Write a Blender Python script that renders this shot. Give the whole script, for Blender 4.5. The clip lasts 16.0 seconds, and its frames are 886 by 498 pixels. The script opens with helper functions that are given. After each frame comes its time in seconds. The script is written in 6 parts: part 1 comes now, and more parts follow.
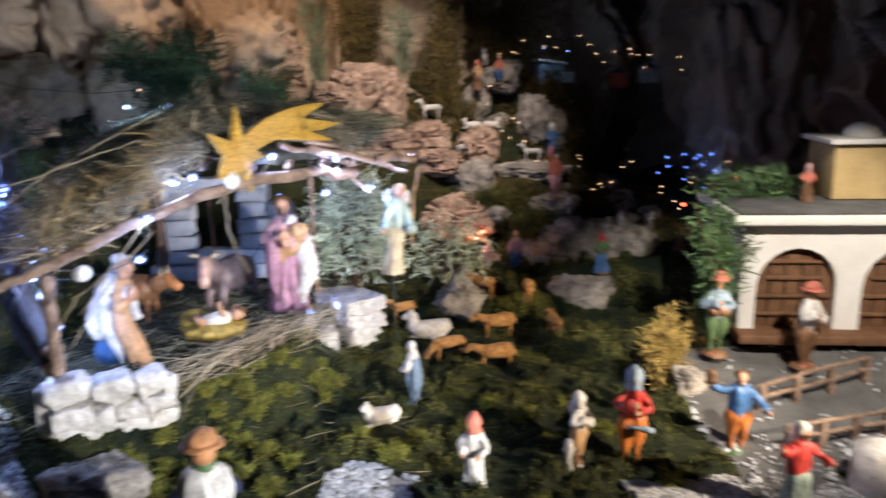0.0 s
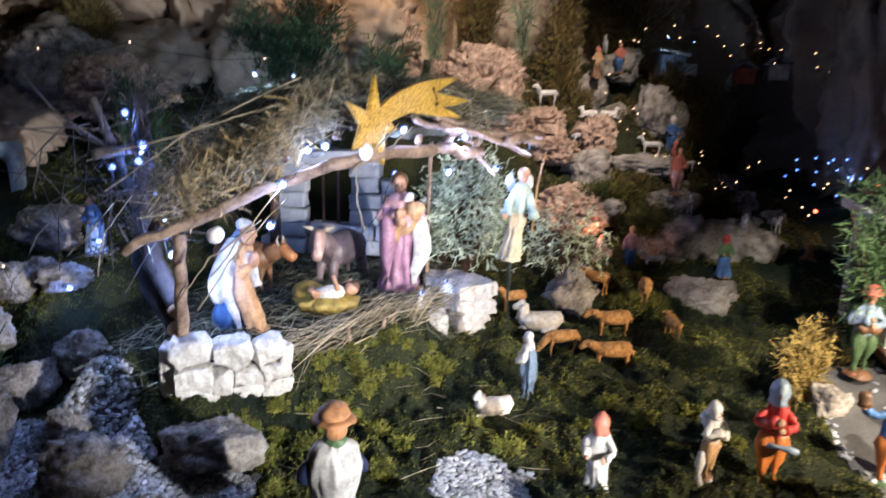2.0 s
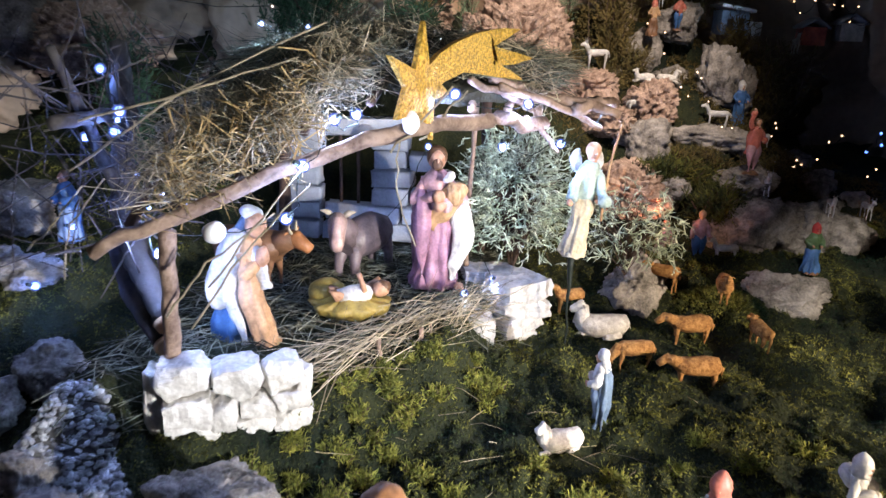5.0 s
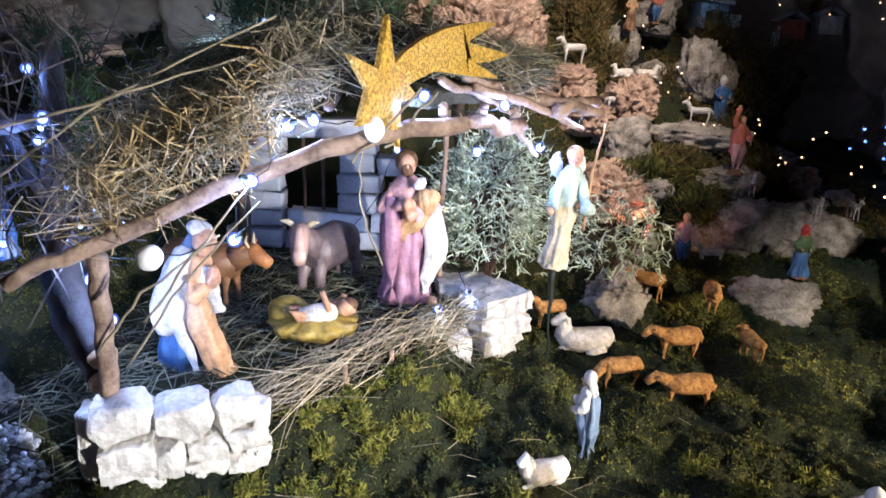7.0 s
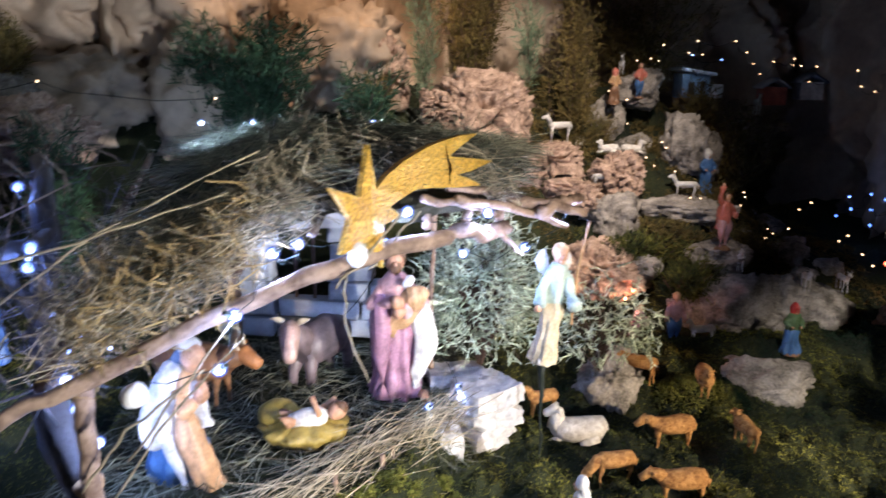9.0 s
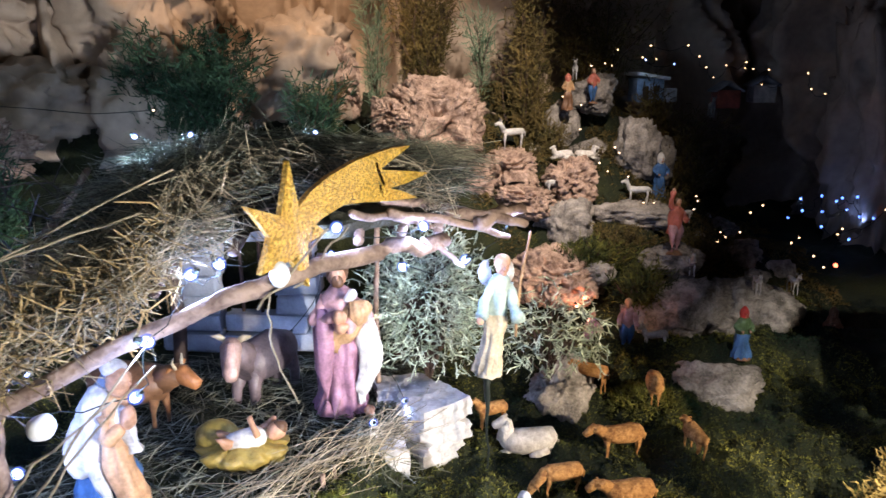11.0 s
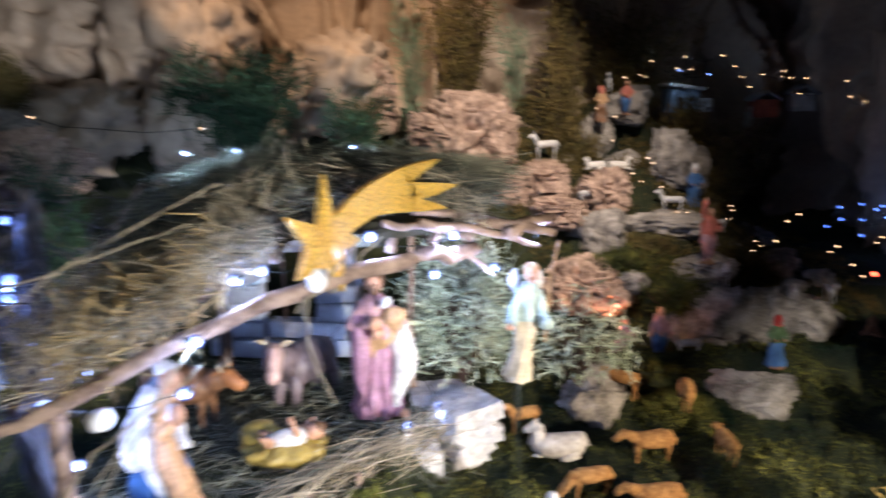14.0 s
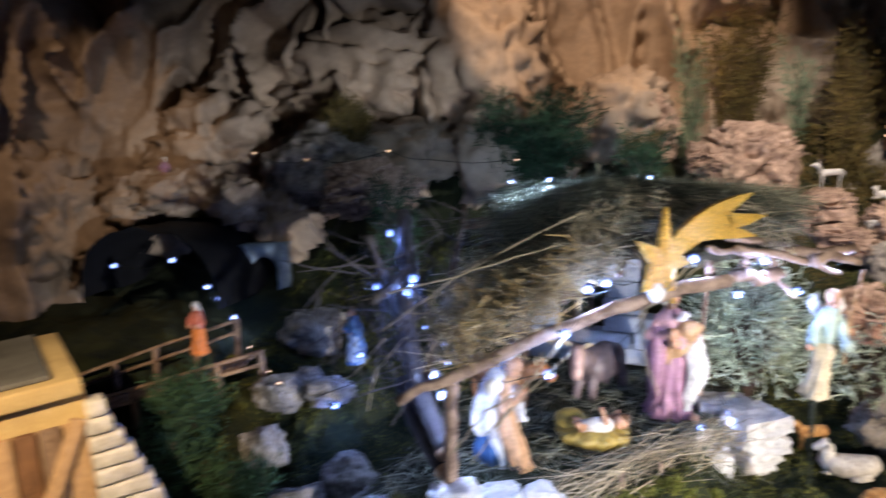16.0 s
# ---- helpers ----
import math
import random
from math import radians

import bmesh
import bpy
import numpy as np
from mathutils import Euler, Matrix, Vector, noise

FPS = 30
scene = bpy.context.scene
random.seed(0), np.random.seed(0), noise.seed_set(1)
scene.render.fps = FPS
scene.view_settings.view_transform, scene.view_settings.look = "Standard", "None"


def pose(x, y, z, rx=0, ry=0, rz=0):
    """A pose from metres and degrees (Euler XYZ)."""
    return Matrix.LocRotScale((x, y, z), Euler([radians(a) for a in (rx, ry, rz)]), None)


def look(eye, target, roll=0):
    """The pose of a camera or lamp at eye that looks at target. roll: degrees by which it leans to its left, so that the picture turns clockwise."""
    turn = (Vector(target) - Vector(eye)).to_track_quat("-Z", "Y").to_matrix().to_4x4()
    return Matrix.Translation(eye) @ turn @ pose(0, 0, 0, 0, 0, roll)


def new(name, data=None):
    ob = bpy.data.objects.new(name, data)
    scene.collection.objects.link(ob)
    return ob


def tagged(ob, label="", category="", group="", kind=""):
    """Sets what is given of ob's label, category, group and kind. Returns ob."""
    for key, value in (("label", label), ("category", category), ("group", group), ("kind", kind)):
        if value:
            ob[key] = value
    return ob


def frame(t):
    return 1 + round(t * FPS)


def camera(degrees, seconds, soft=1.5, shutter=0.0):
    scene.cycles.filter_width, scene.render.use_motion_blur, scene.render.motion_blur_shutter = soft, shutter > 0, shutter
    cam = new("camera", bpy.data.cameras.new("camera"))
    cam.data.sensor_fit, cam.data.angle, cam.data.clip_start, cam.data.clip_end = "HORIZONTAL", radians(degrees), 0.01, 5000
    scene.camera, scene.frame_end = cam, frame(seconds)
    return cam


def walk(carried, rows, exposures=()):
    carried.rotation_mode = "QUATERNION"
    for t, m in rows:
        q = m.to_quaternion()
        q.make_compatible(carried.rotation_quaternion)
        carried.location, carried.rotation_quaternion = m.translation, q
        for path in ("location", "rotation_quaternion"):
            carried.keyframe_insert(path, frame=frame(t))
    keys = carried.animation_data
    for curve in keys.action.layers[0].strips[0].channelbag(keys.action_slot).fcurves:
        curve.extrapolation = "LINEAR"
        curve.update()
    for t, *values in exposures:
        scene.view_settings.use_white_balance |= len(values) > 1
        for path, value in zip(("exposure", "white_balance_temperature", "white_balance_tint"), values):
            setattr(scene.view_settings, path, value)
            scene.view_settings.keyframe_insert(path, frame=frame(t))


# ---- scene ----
cam = camera(65.0, 16.0, shutter=1.6)
METRES, EYE, TILT, LEAN, TURN = 1.3, 0.85, 0.0, 0.0, 0.0
ROWS = [
    (0.0, 0.0, 0.0, 0.0, -0.35, -14.05, 1.39),
    (0.5, -0.0374, 0.0076, -0.0013, 2.55, -14.11, 0.68),
    (1.0, -0.0636, 0.0131, -0.0051, 4.86, -14.2, -0.13),
    (1.5, -0.0783, 0.0243, -0.0109, 5.76, -14.28, -0.63),
    (2.0, -0.0957, 0.0419, -0.024, 6.52, -14.76, -1.27),
    (2.5, -0.1181, 0.0748, -0.0389, 7.05, -15.68, -1.42),
    (3.0, -0.138, 0.1069, -0.0431, 7.54, -15.8, -1.52),
    (3.5, -0.1608, 0.1626, -0.0471, 7.42, -16.4, -1.59),
    (6.0, -0.2129, 0.3445, -0.0489, 5.27, -18.07, -1.85),
    (6.5, -0.2101, 0.3705, -0.0493, 4.45, -18.3, -1.76),
    (7.0, -0.2115, 0.3823, -0.0472, 4.4, -18.03, -1.7),
    (7.5, -0.2191, 0.387, -0.0402, 4.83, -17.56, -1.56),
    (8.0, -0.2233, 0.3858, -0.0184, 5.17, -16.46, -1.41),
    (8.5, -0.2184, 0.3887, 0.0111, 4.95, -15.26, -1.24),
    (9.0, -0.1974, 0.3999, 0.0373, 3.91, -14.46, -0.35),
    (11.5, -0.1323, 0.427, 0.0472, 1.43, -14.2, 0.2),
    (12.0, -0.1198, 0.4305, 0.0468, 1.07, -14.19, 0.26),
    (12.5, -0.1118, 0.4314, 0.0431, 1.03, -14.29, 0.11),
    (13.0, -0.1042, 0.432, 0.0418, 0.91, -14.27, 0.16),
    (13.5, -0.1112, 0.4212, 0.0445, 1.89, -13.81, 0.64),
    (14.0, -0.1242, 0.382, 0.0515, 5.14, -13.14, 1.25),
    (14.5, -0.1449, 0.3304, 0.0604, 9.35, -12.72, 1.97),
    (15.0, -0.1705, 0.2737, 0.078, 13.85, -12.02, 2.53),
    (15.5, -0.2093, 0.2, 0.0935, 19.32, -11.24, 2.44),
    (16.0, -0.2367, 0.1519, 0.1029, 22.96, -11.33, 2.41),
]
walk(cam, [(t, pose(0, 0, EYE, TILT, LEAN, TURN) @ pose(METRES * x, METRES * y, METRES * z, 90 + pitch, roll, yaw)) for t, x, y, z, yaw, pitch, roll in ROWS],
     exposures=[(0.0, 2.64, 6440, 10), (1.5, 2.75, 6440, 10), (3.0, 2.88, 6440, 10), (6.0, 2.93, 6440, 10), (13.0, 2.93, 6440, 10), (14.5, 2.84, 6440, 10), (16.0, 2.76, 6440, 10)])

# ---------------------------------------------------------------- light
world = bpy.data.worlds.new("night")
world.use_nodes = True
world.node_tree.nodes["Background"].inputs[0].default_value = (0.35, 0.45, 0.75, 1)
world.node_tree.nodes["Background"].inputs[1].default_value = 0.0004
scene.world = world


def spot(name, eye, target, watts, colour, angle, blend=0.5, size=0.03):
    lamp = bpy.data.lights.new(name, "SPOT")
    lamp.energy, lamp.color, lamp.spot_size, lamp.spot_blend, lamp.shadow_soft_size = watts, colour, radians(angle), blend, size
    ob = new(name, lamp)
    ob.matrix_world = look(eye, target)
    return tagged(ob, "small unseen spotlight shining on the display", "spotlight", kind="structure")


WARM = (1.0, 0.74, 0.46)
spot("spot_front", (1.06, 0.12, 0.52), (-0.46, 1.50, 0.39), 45, (0.97, 0.97, 1.0), 38, 0.7, 0.02)
spot("spot_right", (1.45, 0.70, 0.66), (0.12, 1.70, 0.16), 32, (1.0, 0.83, 0.64), 42, 0.8, 0.02)
spot("spot_house", (0.84, 0.55, 1.45), (0.92, 1.58, 0.33), 27, (1.0, 0.90, 0.78), 41, 0.6, 0.02)
spot("spot_rocks", (0.25, 1.5, 1.9), (-0.16, 2.72, 0.68), 30, (1.0, 0.85, 0.74), 49, 0.9, 0.02)
spot("spot_backdrop", (-0.75, 1.6, 2.3), (-0.88, 3.1, 1.4), 20, (1.0, 0.69, 0.47), 44, 0.3, 0.02)
spot("spot_cave", (-2.0, 1.0, 2.2), (-2.72, 2.05, 0.76), 6, (1.0, 0.68, 0.44), 46, 0.5, 0.02)
# Cool fill added to lift the boulders and roof top; no real lamp.
spot("fill_boulders", (-0.95, 1.0, 2.3), (-1.02, 2.0, 0.75), 3.0, (0.74, 0.87, 1.0), 54, 0.8, 0.02)
spot("spot_hut", (-0.75, 0.0, 1.3), (-1.56, 1.02, 0.43), 22, (1.0, 0.74, 0.44), 27, 0.4, 0.02)

# ---------------------------------------------------------------- materials


def mat(name, colour, colour2=None, scale=40.0, fine=260.0, rough=0.8, bump=0.3, metal=0.0, spec=0.3, vary=0.0, emit=0.0, dist=0.004, contrast=0.3, island=0.0):
    """Two noises, coarse and fine, mix two colours and give the relief."""
    m = bpy.data.materials.new(name)
    m.use_nodes = True
    nt = m.node_tree
    b = nt.nodes["Principled BSDF"]
    link = nt.links.new
    c2 = colour2 or tuple(c * 0.55 for c in colour)
    tc = nt.nodes.new("ShaderNodeTexCoord")
    n1, n2 = nt.nodes.new("ShaderNodeTexNoise"), nt.nodes.new("ShaderNodeTexNoise")
    for n, s, d in ((n1, scale, 4), (n2, fine, 3)):
        n.inputs["Scale"].default_value, n.inputs["Detail"].default_value = s, d
        link(tc.outputs["Object"], n.inputs["Vector"])
    add = nt.nodes.new("ShaderNodeMath")
    add.operation = "MULTIPLY_ADD"
    link(n2.outputs[0], add.inputs[0])
    add.inputs[1].default_value = 0.45
    link(n1.outputs[0], add.inputs[2])
    ramp = nt.nodes.new("ShaderNodeValToRGB")
    ramp.color_ramp.elements[0].position, ramp.color_ramp.elements[1].position = 0.72 - contrast, 0.72 + contrast
    ramp.color_ramp.elements[0].color, ramp.color_ramp.elements[1].color = (*c2, 1), (*colour, 1)
    link(add.outputs[0], ramp.inputs[0])
    out = ramp.outputs[0]
    if vary or island:
        hsv = nt.nodes.new("ShaderNodeHueSaturation")
        ran = nt.nodes.new("ShaderNodeMath")
        ran.operation = "MULTIPLY_ADD"
        if island:
            geo = nt.nodes.new("ShaderNodeNewGeometry")
            link(geo.outputs["Random Per Island"], ran.inputs[0])
        else:
            inf = nt.nodes.new("ShaderNodeObjectInfo")
            link(inf.outputs["Random"], ran.inputs[0])
        k = vary or island
        ran.inputs[1].default_value, ran.inputs[2].default_value = 2 * k, 1 - k
        link(ran.outputs[0], hsv.inputs["Value"])
        link(out, hsv.inputs["Color"])
        out = hsv.outputs[0]
    link(out, b.inputs["Base Color"])
    b.inputs["Roughness"].default_value, b.inputs["Metallic"].default_value = rough, metal
    b.inputs["Specular IOR Level"].default_value = spec
    if bump:
        bp = nt.nodes.new("ShaderNodeBump")
        bp.inputs["Strength"].default_value, bp.inputs["Distance"].default_value = bump, dist
        link(add.outputs[0], bp.inputs["Height"])
        link(bp.outputs[0], b.inputs["Normal"])
    if emit:
        b.inputs["Emission Color"].default_value, b.inputs["Emission Strength"].default_value = (*colour, 1), emit
    return m


def bulb_mat(name, colour, strength):
    m = bpy.data.materials.new(name)
    m.use_nodes = True
    b = m.node_tree.nodes["Principled BSDF"]
    b.inputs["Base Color"].default_value = (0.8, 0.8, 0.8, 1)
    b.inputs["Roughness"].default_value = 0.2
    b.inputs["Emission Color"].default_value, b.inputs["Emission Strength"].default_value = (*colour, 1), strength
    m.cycles.emission_sampling = "NONE"
    return m


# Dark tones of moss and soil hold the deep shade between tufts.
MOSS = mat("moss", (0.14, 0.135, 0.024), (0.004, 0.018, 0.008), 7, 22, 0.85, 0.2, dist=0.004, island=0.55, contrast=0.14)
TUFT = mat("yellow_green_moss", (0.27, 0.25, 0.045), (0.05, 0.075, 0.015), 16, 60, 0.85, 0.2, island=0.6, contrast=0.2)
SHADESOIL = mat("shaded_mossy_soil", (0.026, 0.030, 0.010), (0.004, 0.008, 0.004), 7, 160, 0.95, 1.0, dist=0.012, contrast=0.16)
ROCK = mat("limestone_rock", (0.42, 0.375, 0.325), (0.085, 0.075, 0.065), 22, 150, 0.9, 1.0, dist=0.010, contrast=0.2)
PINKROCK = mat("porous_pinkish_rock", (0.62, 0.44, 0.33), (0.15, 0.09, 0.065), 34, 150, 0.9, 1.0, dist=0.014, contrast=0.22)
WHITESTONE = mat("white_stone", (0.80, 0.77, 0.72), (0.42, 0.39, 0.35), 34, 150, 0.85, 0.8, dist=0.004, vary=0.06, contrast=0.26)
PALESTONE = mat("pale_layered_stone", (0.62, 0.60, 0.58), (0.28, 0.27, 0.26), 34, 150, 0.85, 0.8, dist=0.004, vary=0.08, contrast=0.26)
GREYSTONE = mat("grey_plaster_stone", (0.42, 0.43, 0.45), (0.22, 0.23, 0.25), 24, 160, 0.85, 0.6, vary=0.12)
PAPER = mat("crumpled_rock_paper", (0.46, 0.35, 0.25), (0.20, 0.155, 0.125), 2.4, 40, 0.65, 0.5, dist=0.008, contrast=0.32)
STRAW = mat("dry_straw", (0.40, 0.33, 0.21), (0.17, 0.14, 0.09), 18, 300, 0.7, 0.1, island=0.75, contrast=0.2)
GOLDSTRAW = mat("golden_straw", (0.46, 0.33, 0.15), (0.20, 0.13, 0.05), 18, 300, 0.7, 0.1, island=0.7, contrast=0.2)
HAY = mat("greenish_hay", (0.19, 0.19, 0.135), (0.06, 0.065, 0.045), 10, 300, 0.75, 0.1, island=0.85, contrast=0.2)
# Very dark: the shade between the roof's straws is put into this colour.
GAPSHADE = mat("hay_gap_shade", (0.06, 0.055, 0.035), (0.02, 0.02, 0.012), 30, 200, 0.95, 0.9, dist=0.01)
BARK = mat("bare_branch_wood", (0.36, 0.25, 0.18), (0.12, 0.075, 0.055), 26, 120, 0.8, 1.0, dist=0.006, contrast=0.2)
BLUEBARK = mat("dark_branch_bark", (0.085, 0.075, 0.075), (0.03, 0.027, 0.027), 30, 160, 0.8, 0.8)
CUTWOOD = mat("cut_wood_end", (0.55, 0.36, 0.20), (0.36, 0.22, 0.12), 60, 200, 0.7, 0.2)
DARKWOOD = mat("dark_wood", (0.10, 0.06, 0.04), (0.04, 0.025, 0.02), 30, 160, 0.7, 0.4)
GLITTER = mat("gold_glitter", (0.98, 0.60, 0.09), (0.40, 0.19, 0.01), 200, 520, 0.30, 1.0, metal=0.35, spec=0.8, dist=0.006, contrast=0.16)
TWIG = mat("grey_green_needles", (0.62, 0.66, 0.48), (0.20, 0.27, 0.17), 14, 200, 0.7, 0.1, island=0.6)
TWIGD = mat("dark_grey_green_needles", (0.17, 0.23, 0.14), (0.07, 0.11, 0.06), 30, 200, 0.7, 0.1, island=0.4)
LEAF = mat("dark_green_foliage", (0.045, 0.095, 0.045), (0.012, 0.03, 0.014), 20, 200, 0.7, 0.1, island=0.5)
CREEPER = mat("green_creeper_leaves", (0.12, 0.21, 0.085), (0.03, 0.06, 0.022), 20, 200, 0.65, 0.1, island=0.6)
BROWNMOSS = mat("brown_moss_foliage", (0.17, 0.115, 0.035), (0.05, 0.05, 0.015), 14, 200, 0.85, 0.2, island=0.5)
GOLDBUSH = mat("dry_golden_foliage", (0.42, 0.30, 0.09), (0.14, 0.10, 0.03), 20, 200, 0.8, 0.2, island=0.5)
GRAVEL = mat("grey_gravel", (0.54, 0.55, 0.57), (0.28, 0.285, 0.30), 60, 300, 0.85, 0.4, vary=0.45)
GRAVELS = mat("grey_gravel_bed", (0.54, 0.55, 0.57), (0.27, 0.275, 0.29), 60, 300, 0.85, 0.4, island=0.5)
PLASTER = mat("white_plaster", (0.80, 0.78, 0.74), (0.66, 0.63, 0.58), 12, 160, 0.85, 0.3)
OCHRE = mat("ochre_plaster", (0.62, 0.46, 0.22), (0.42, 0.29, 0.13), 16, 160, 0.85, 0.4)
DOORWOOD = mat("brown_door_wood", (0.20, 0.10, 0.05), (0.09, 0.045, 0.025), 40, 200, 0.7, 0.4, vary=0.15)
GREYDIRT = mat("grey_road_dirt", (0.15, 0.145, 0.14), (0.06, 0.058, 0.056), 12, 200, 0.95, 0.6)
WIRE = mat("dark_green_cable", (0.010, 0.016, 0.012), None, 40, 200, 0.6, 0.0)
LED = bulb_mat("cool_white_led", (0.36, 0.50, 1.0), 0.9)
BLUELED = bulb_mat("blue_led", (0.10, 0.22, 1.0), 0.5)
WARMLED = bulb_mat("warm_white_fairy_bulb", (1.0, 0.60, 0.34), 0.5)
ICELED = bulb_mat("bluish_led", (0.18, 0.32, 1.0), 0.7)
REDLED = bulb_mat("red_led", (1.0, 0.1, 0.04), 1.2)


def halo_mat(name, colour):
    """Thin glowing shell that stands for the bloom around a bulb: part clear, part emission."""
    m = bpy.data.materials.new(name)
    m.use_nodes = True
    nt = m.node_tree
    nt.nodes.remove(nt.nodes["Principled BSDF"])
    clear, glow, mix = nt.nodes.new("ShaderNodeBsdfTransparent"), nt.nodes.new("ShaderNodeEmission"), nt.nodes.new("ShaderNodeMixShader")
    glow.inputs[0].default_value, glow.inputs[1].default_value = (*colour, 1), 0.16
    mix.inputs[0].default_value = 0.45
    nt.links.new(clear.outputs[0], mix.inputs[1])
    nt.links.new(glow.outputs[0], mix.inputs[2])
    nt.links.new(mix.outputs[0], nt.nodes["Material Output"].inputs[0])
    m.cycles.emission_sampling = "NONE"
    return m


HALO = halo_mat("blue_bulb_halo", (0.16, 0.26, 1.0))
BALLWHITE = mat("white_ball", (0.82, 0.80, 0.76), (0.7, 0.68, 0.64), 30, 200, 0.6, 0.2)


def paint(name, c, rough=0.45):
    return mat(name, c, tuple(v * 0.42 for v in c), 34, 170, rough, 0.5, spec=0.4, dist=0.003, contrast=0.24)


SKIN = paint("painted_skin", (0.60, 0.33, 0.20))
HAIR = paint("painted_brown_hair", (0.16, 0.085, 0.045))
MAUVE = paint("painted_mauve", (0.42, 0.22, 0.30))
ROSE = paint("painted_rose", (0.60, 0.34, 0.34))
WHITE = paint("painted_white", (0.74, 0.71, 0.66))
CREAM = paint("painted_cream", (0.62, 0.52, 0.36))
BLUE = paint("painted_blue", (0.07, 0.17, 0.38))
PALEBLUE = paint("painted_pale_blue", (0.34, 0.44, 0.55))
TAN = paint("painted_tan", (0.56, 0.34, 0.17))
BROWN = paint("painted_brown", (0.24, 0.12, 0.06))
GREYP = paint("painted_grey", (0.26, 0.23, 0.23))
ORANGE = paint("painted_orange", (0.66, 0.21, 0.05))
RED = paint("painted_red", (0.60, 0.06, 0.05))
CORAL = paint("painted_coral", (0.62, 0.19, 0.13))
GREEN = paint("painted_green", (0.12, 0.20, 0.09))
NAVY = paint("painted_navy", (0.03, 0.04, 0.10))
DONKEY = paint("painted_donkey_blaze", (0.66, 0.44, 0.38))
MINT = paint("painted_mint", (0.42, 0.52, 0.46))
HATTAN = paint("painted_hat_tan", (0.58, 0.27, 0.12))
OLIVE = paint("painted_olive_gold", (0.46, 0.33, 0.08))
WOOLTAN = mat("tan_wool", (0.52, 0.27, 0.09), (0.22, 0.095, 0.03), 90, 260, 0.9, 1.0, dist=0.005, contrast=0.16)
WOOLWHITE = mat("white_wool", (0.76, 0.72, 0.66), (0.45, 0.41, 0.36), 80, 240, 0.85, 1.0, dist=0.004, contrast=0.2)

# ---------------------------------------------------------------- mesh tools


def part(name, bm, material, parent=None, label=""):
    me = bpy.data.meshes.new(name)
    bmesh.ops.recalc_face_normals(bm, faces=bm.faces)
    bm.to_mesh(me)
    bm.free()
    for m in material if isinstance(material, (list, tuple)) else [material]:
        me.materials.append(m)
    for p in me.polygons:
        p.use_smooth = True
    ob = new(name, me)
    if parent:
        ob.parent = parent
    if label:
        ob["label"] = label
    return ob


def raw(name, verts, faces, material, parent=None, smooth=False):
    me = bpy.data.meshes.new(name)
    me.from_pydata([tuple(v) for v in verts], [], faces)
    me.materials.append(material)
    if smooth:
        for p in me.polygons:
            p.use_smooth = True
    me.update()
    ob = new(name, me)
    if parent:
        ob.parent = parent
    return ob


def tube(bm, pts, radii, mi=0, seg=9, flat=1.0, fold=0, amp=0.0, cap=True):
    """A swept tube with an elliptic section; folds grow towards its first end."""
    pts = [Vector(p) for p in pts]
    rings = []
    n = len(pts)
    for i, p in enumerate(pts):
        d = (pts[min(i + 1, n - 1)] - pts[max(i - 1, 0)]).normalized()
        ref = Vector((0, 1, 0)) if abs(d.y) < 0.85 else Vector((0, 0, 1))
        a = d.cross(ref).normalized()
        b = a.cross(d).normalized()
        w = (1 - i / max(1, n - 1)) * amp
        ring = []
        for k in range(seg):
            th = 2 * math.pi * k / seg
            r = radii[i] * (1 + w * math.sin(fold * th + i * 0.4))
            ring.append(bm.verts.new(p + a * (math.cos(th) * r) + b * (math.sin(th) * r * flat)))
        rings.append(ring)
    for r1, r2 in zip(rings, rings[1:]):
        for k in range(seg):
            f = bm.faces.new((r1[k], r1[(k + 1) % seg], r2[(k + 1) % seg], r2[k]))
            f.material_index = mi
    if cap:
        for ring, sgn, p, q in ((rings[0], -1, pts[0], pts[1]), (rings[-1], 1, pts[-1], pts[-2])):
            c = bm.verts.new(p + (p - q).normalized() * 0.35 * (radii[0] if sgn < 0 else radii[-1]))
            for k in range(seg):
                f = bm.faces.new((ring[k], ring[(k + 1) % seg], c))
                f.material_index = mi


def blob(bm, c, r, mi=0, sub=2, turn=(0, 0, 0)):
    """An ellipsoid; r is one radius or three."""
    r = (r, r, r) if isinstance(r, (int, float)) else r
    m = pose(*c, *turn) @ Matrix.Diagonal((*r, 1))
    made = bmesh.ops.create_icosphere(bm, subdivisions=sub, radius=1.0, matrix=m)
    for f in {f for v in made["verts"] for f in v.link_faces}:
        f.material_index = mi


def box(bm, c, s, mi=0, turn=(0, 0, 0), bev=0.0):
    made = bmesh.ops.create_cube(bm, size=1.0, matrix=pose(*c, *turn) @ Matrix.Diagonal((*s, 1)))
    fs = {f for v in made["verts"] for f in v.link_faces}
    for f in fs:
        f.material_index = mi
    if bev:
        bmesh.ops.bevel(bm, geom=[e for e in {e for v in made["verts"] for e in v.link_edges}], offset=bev, segments=2, affect="EDGES", profile=0.6)


def S(a, b, v):
    t = min(1.0, max(0.0, (v - a) / (b - a)))
    return t * t * (3 - 2 * t)


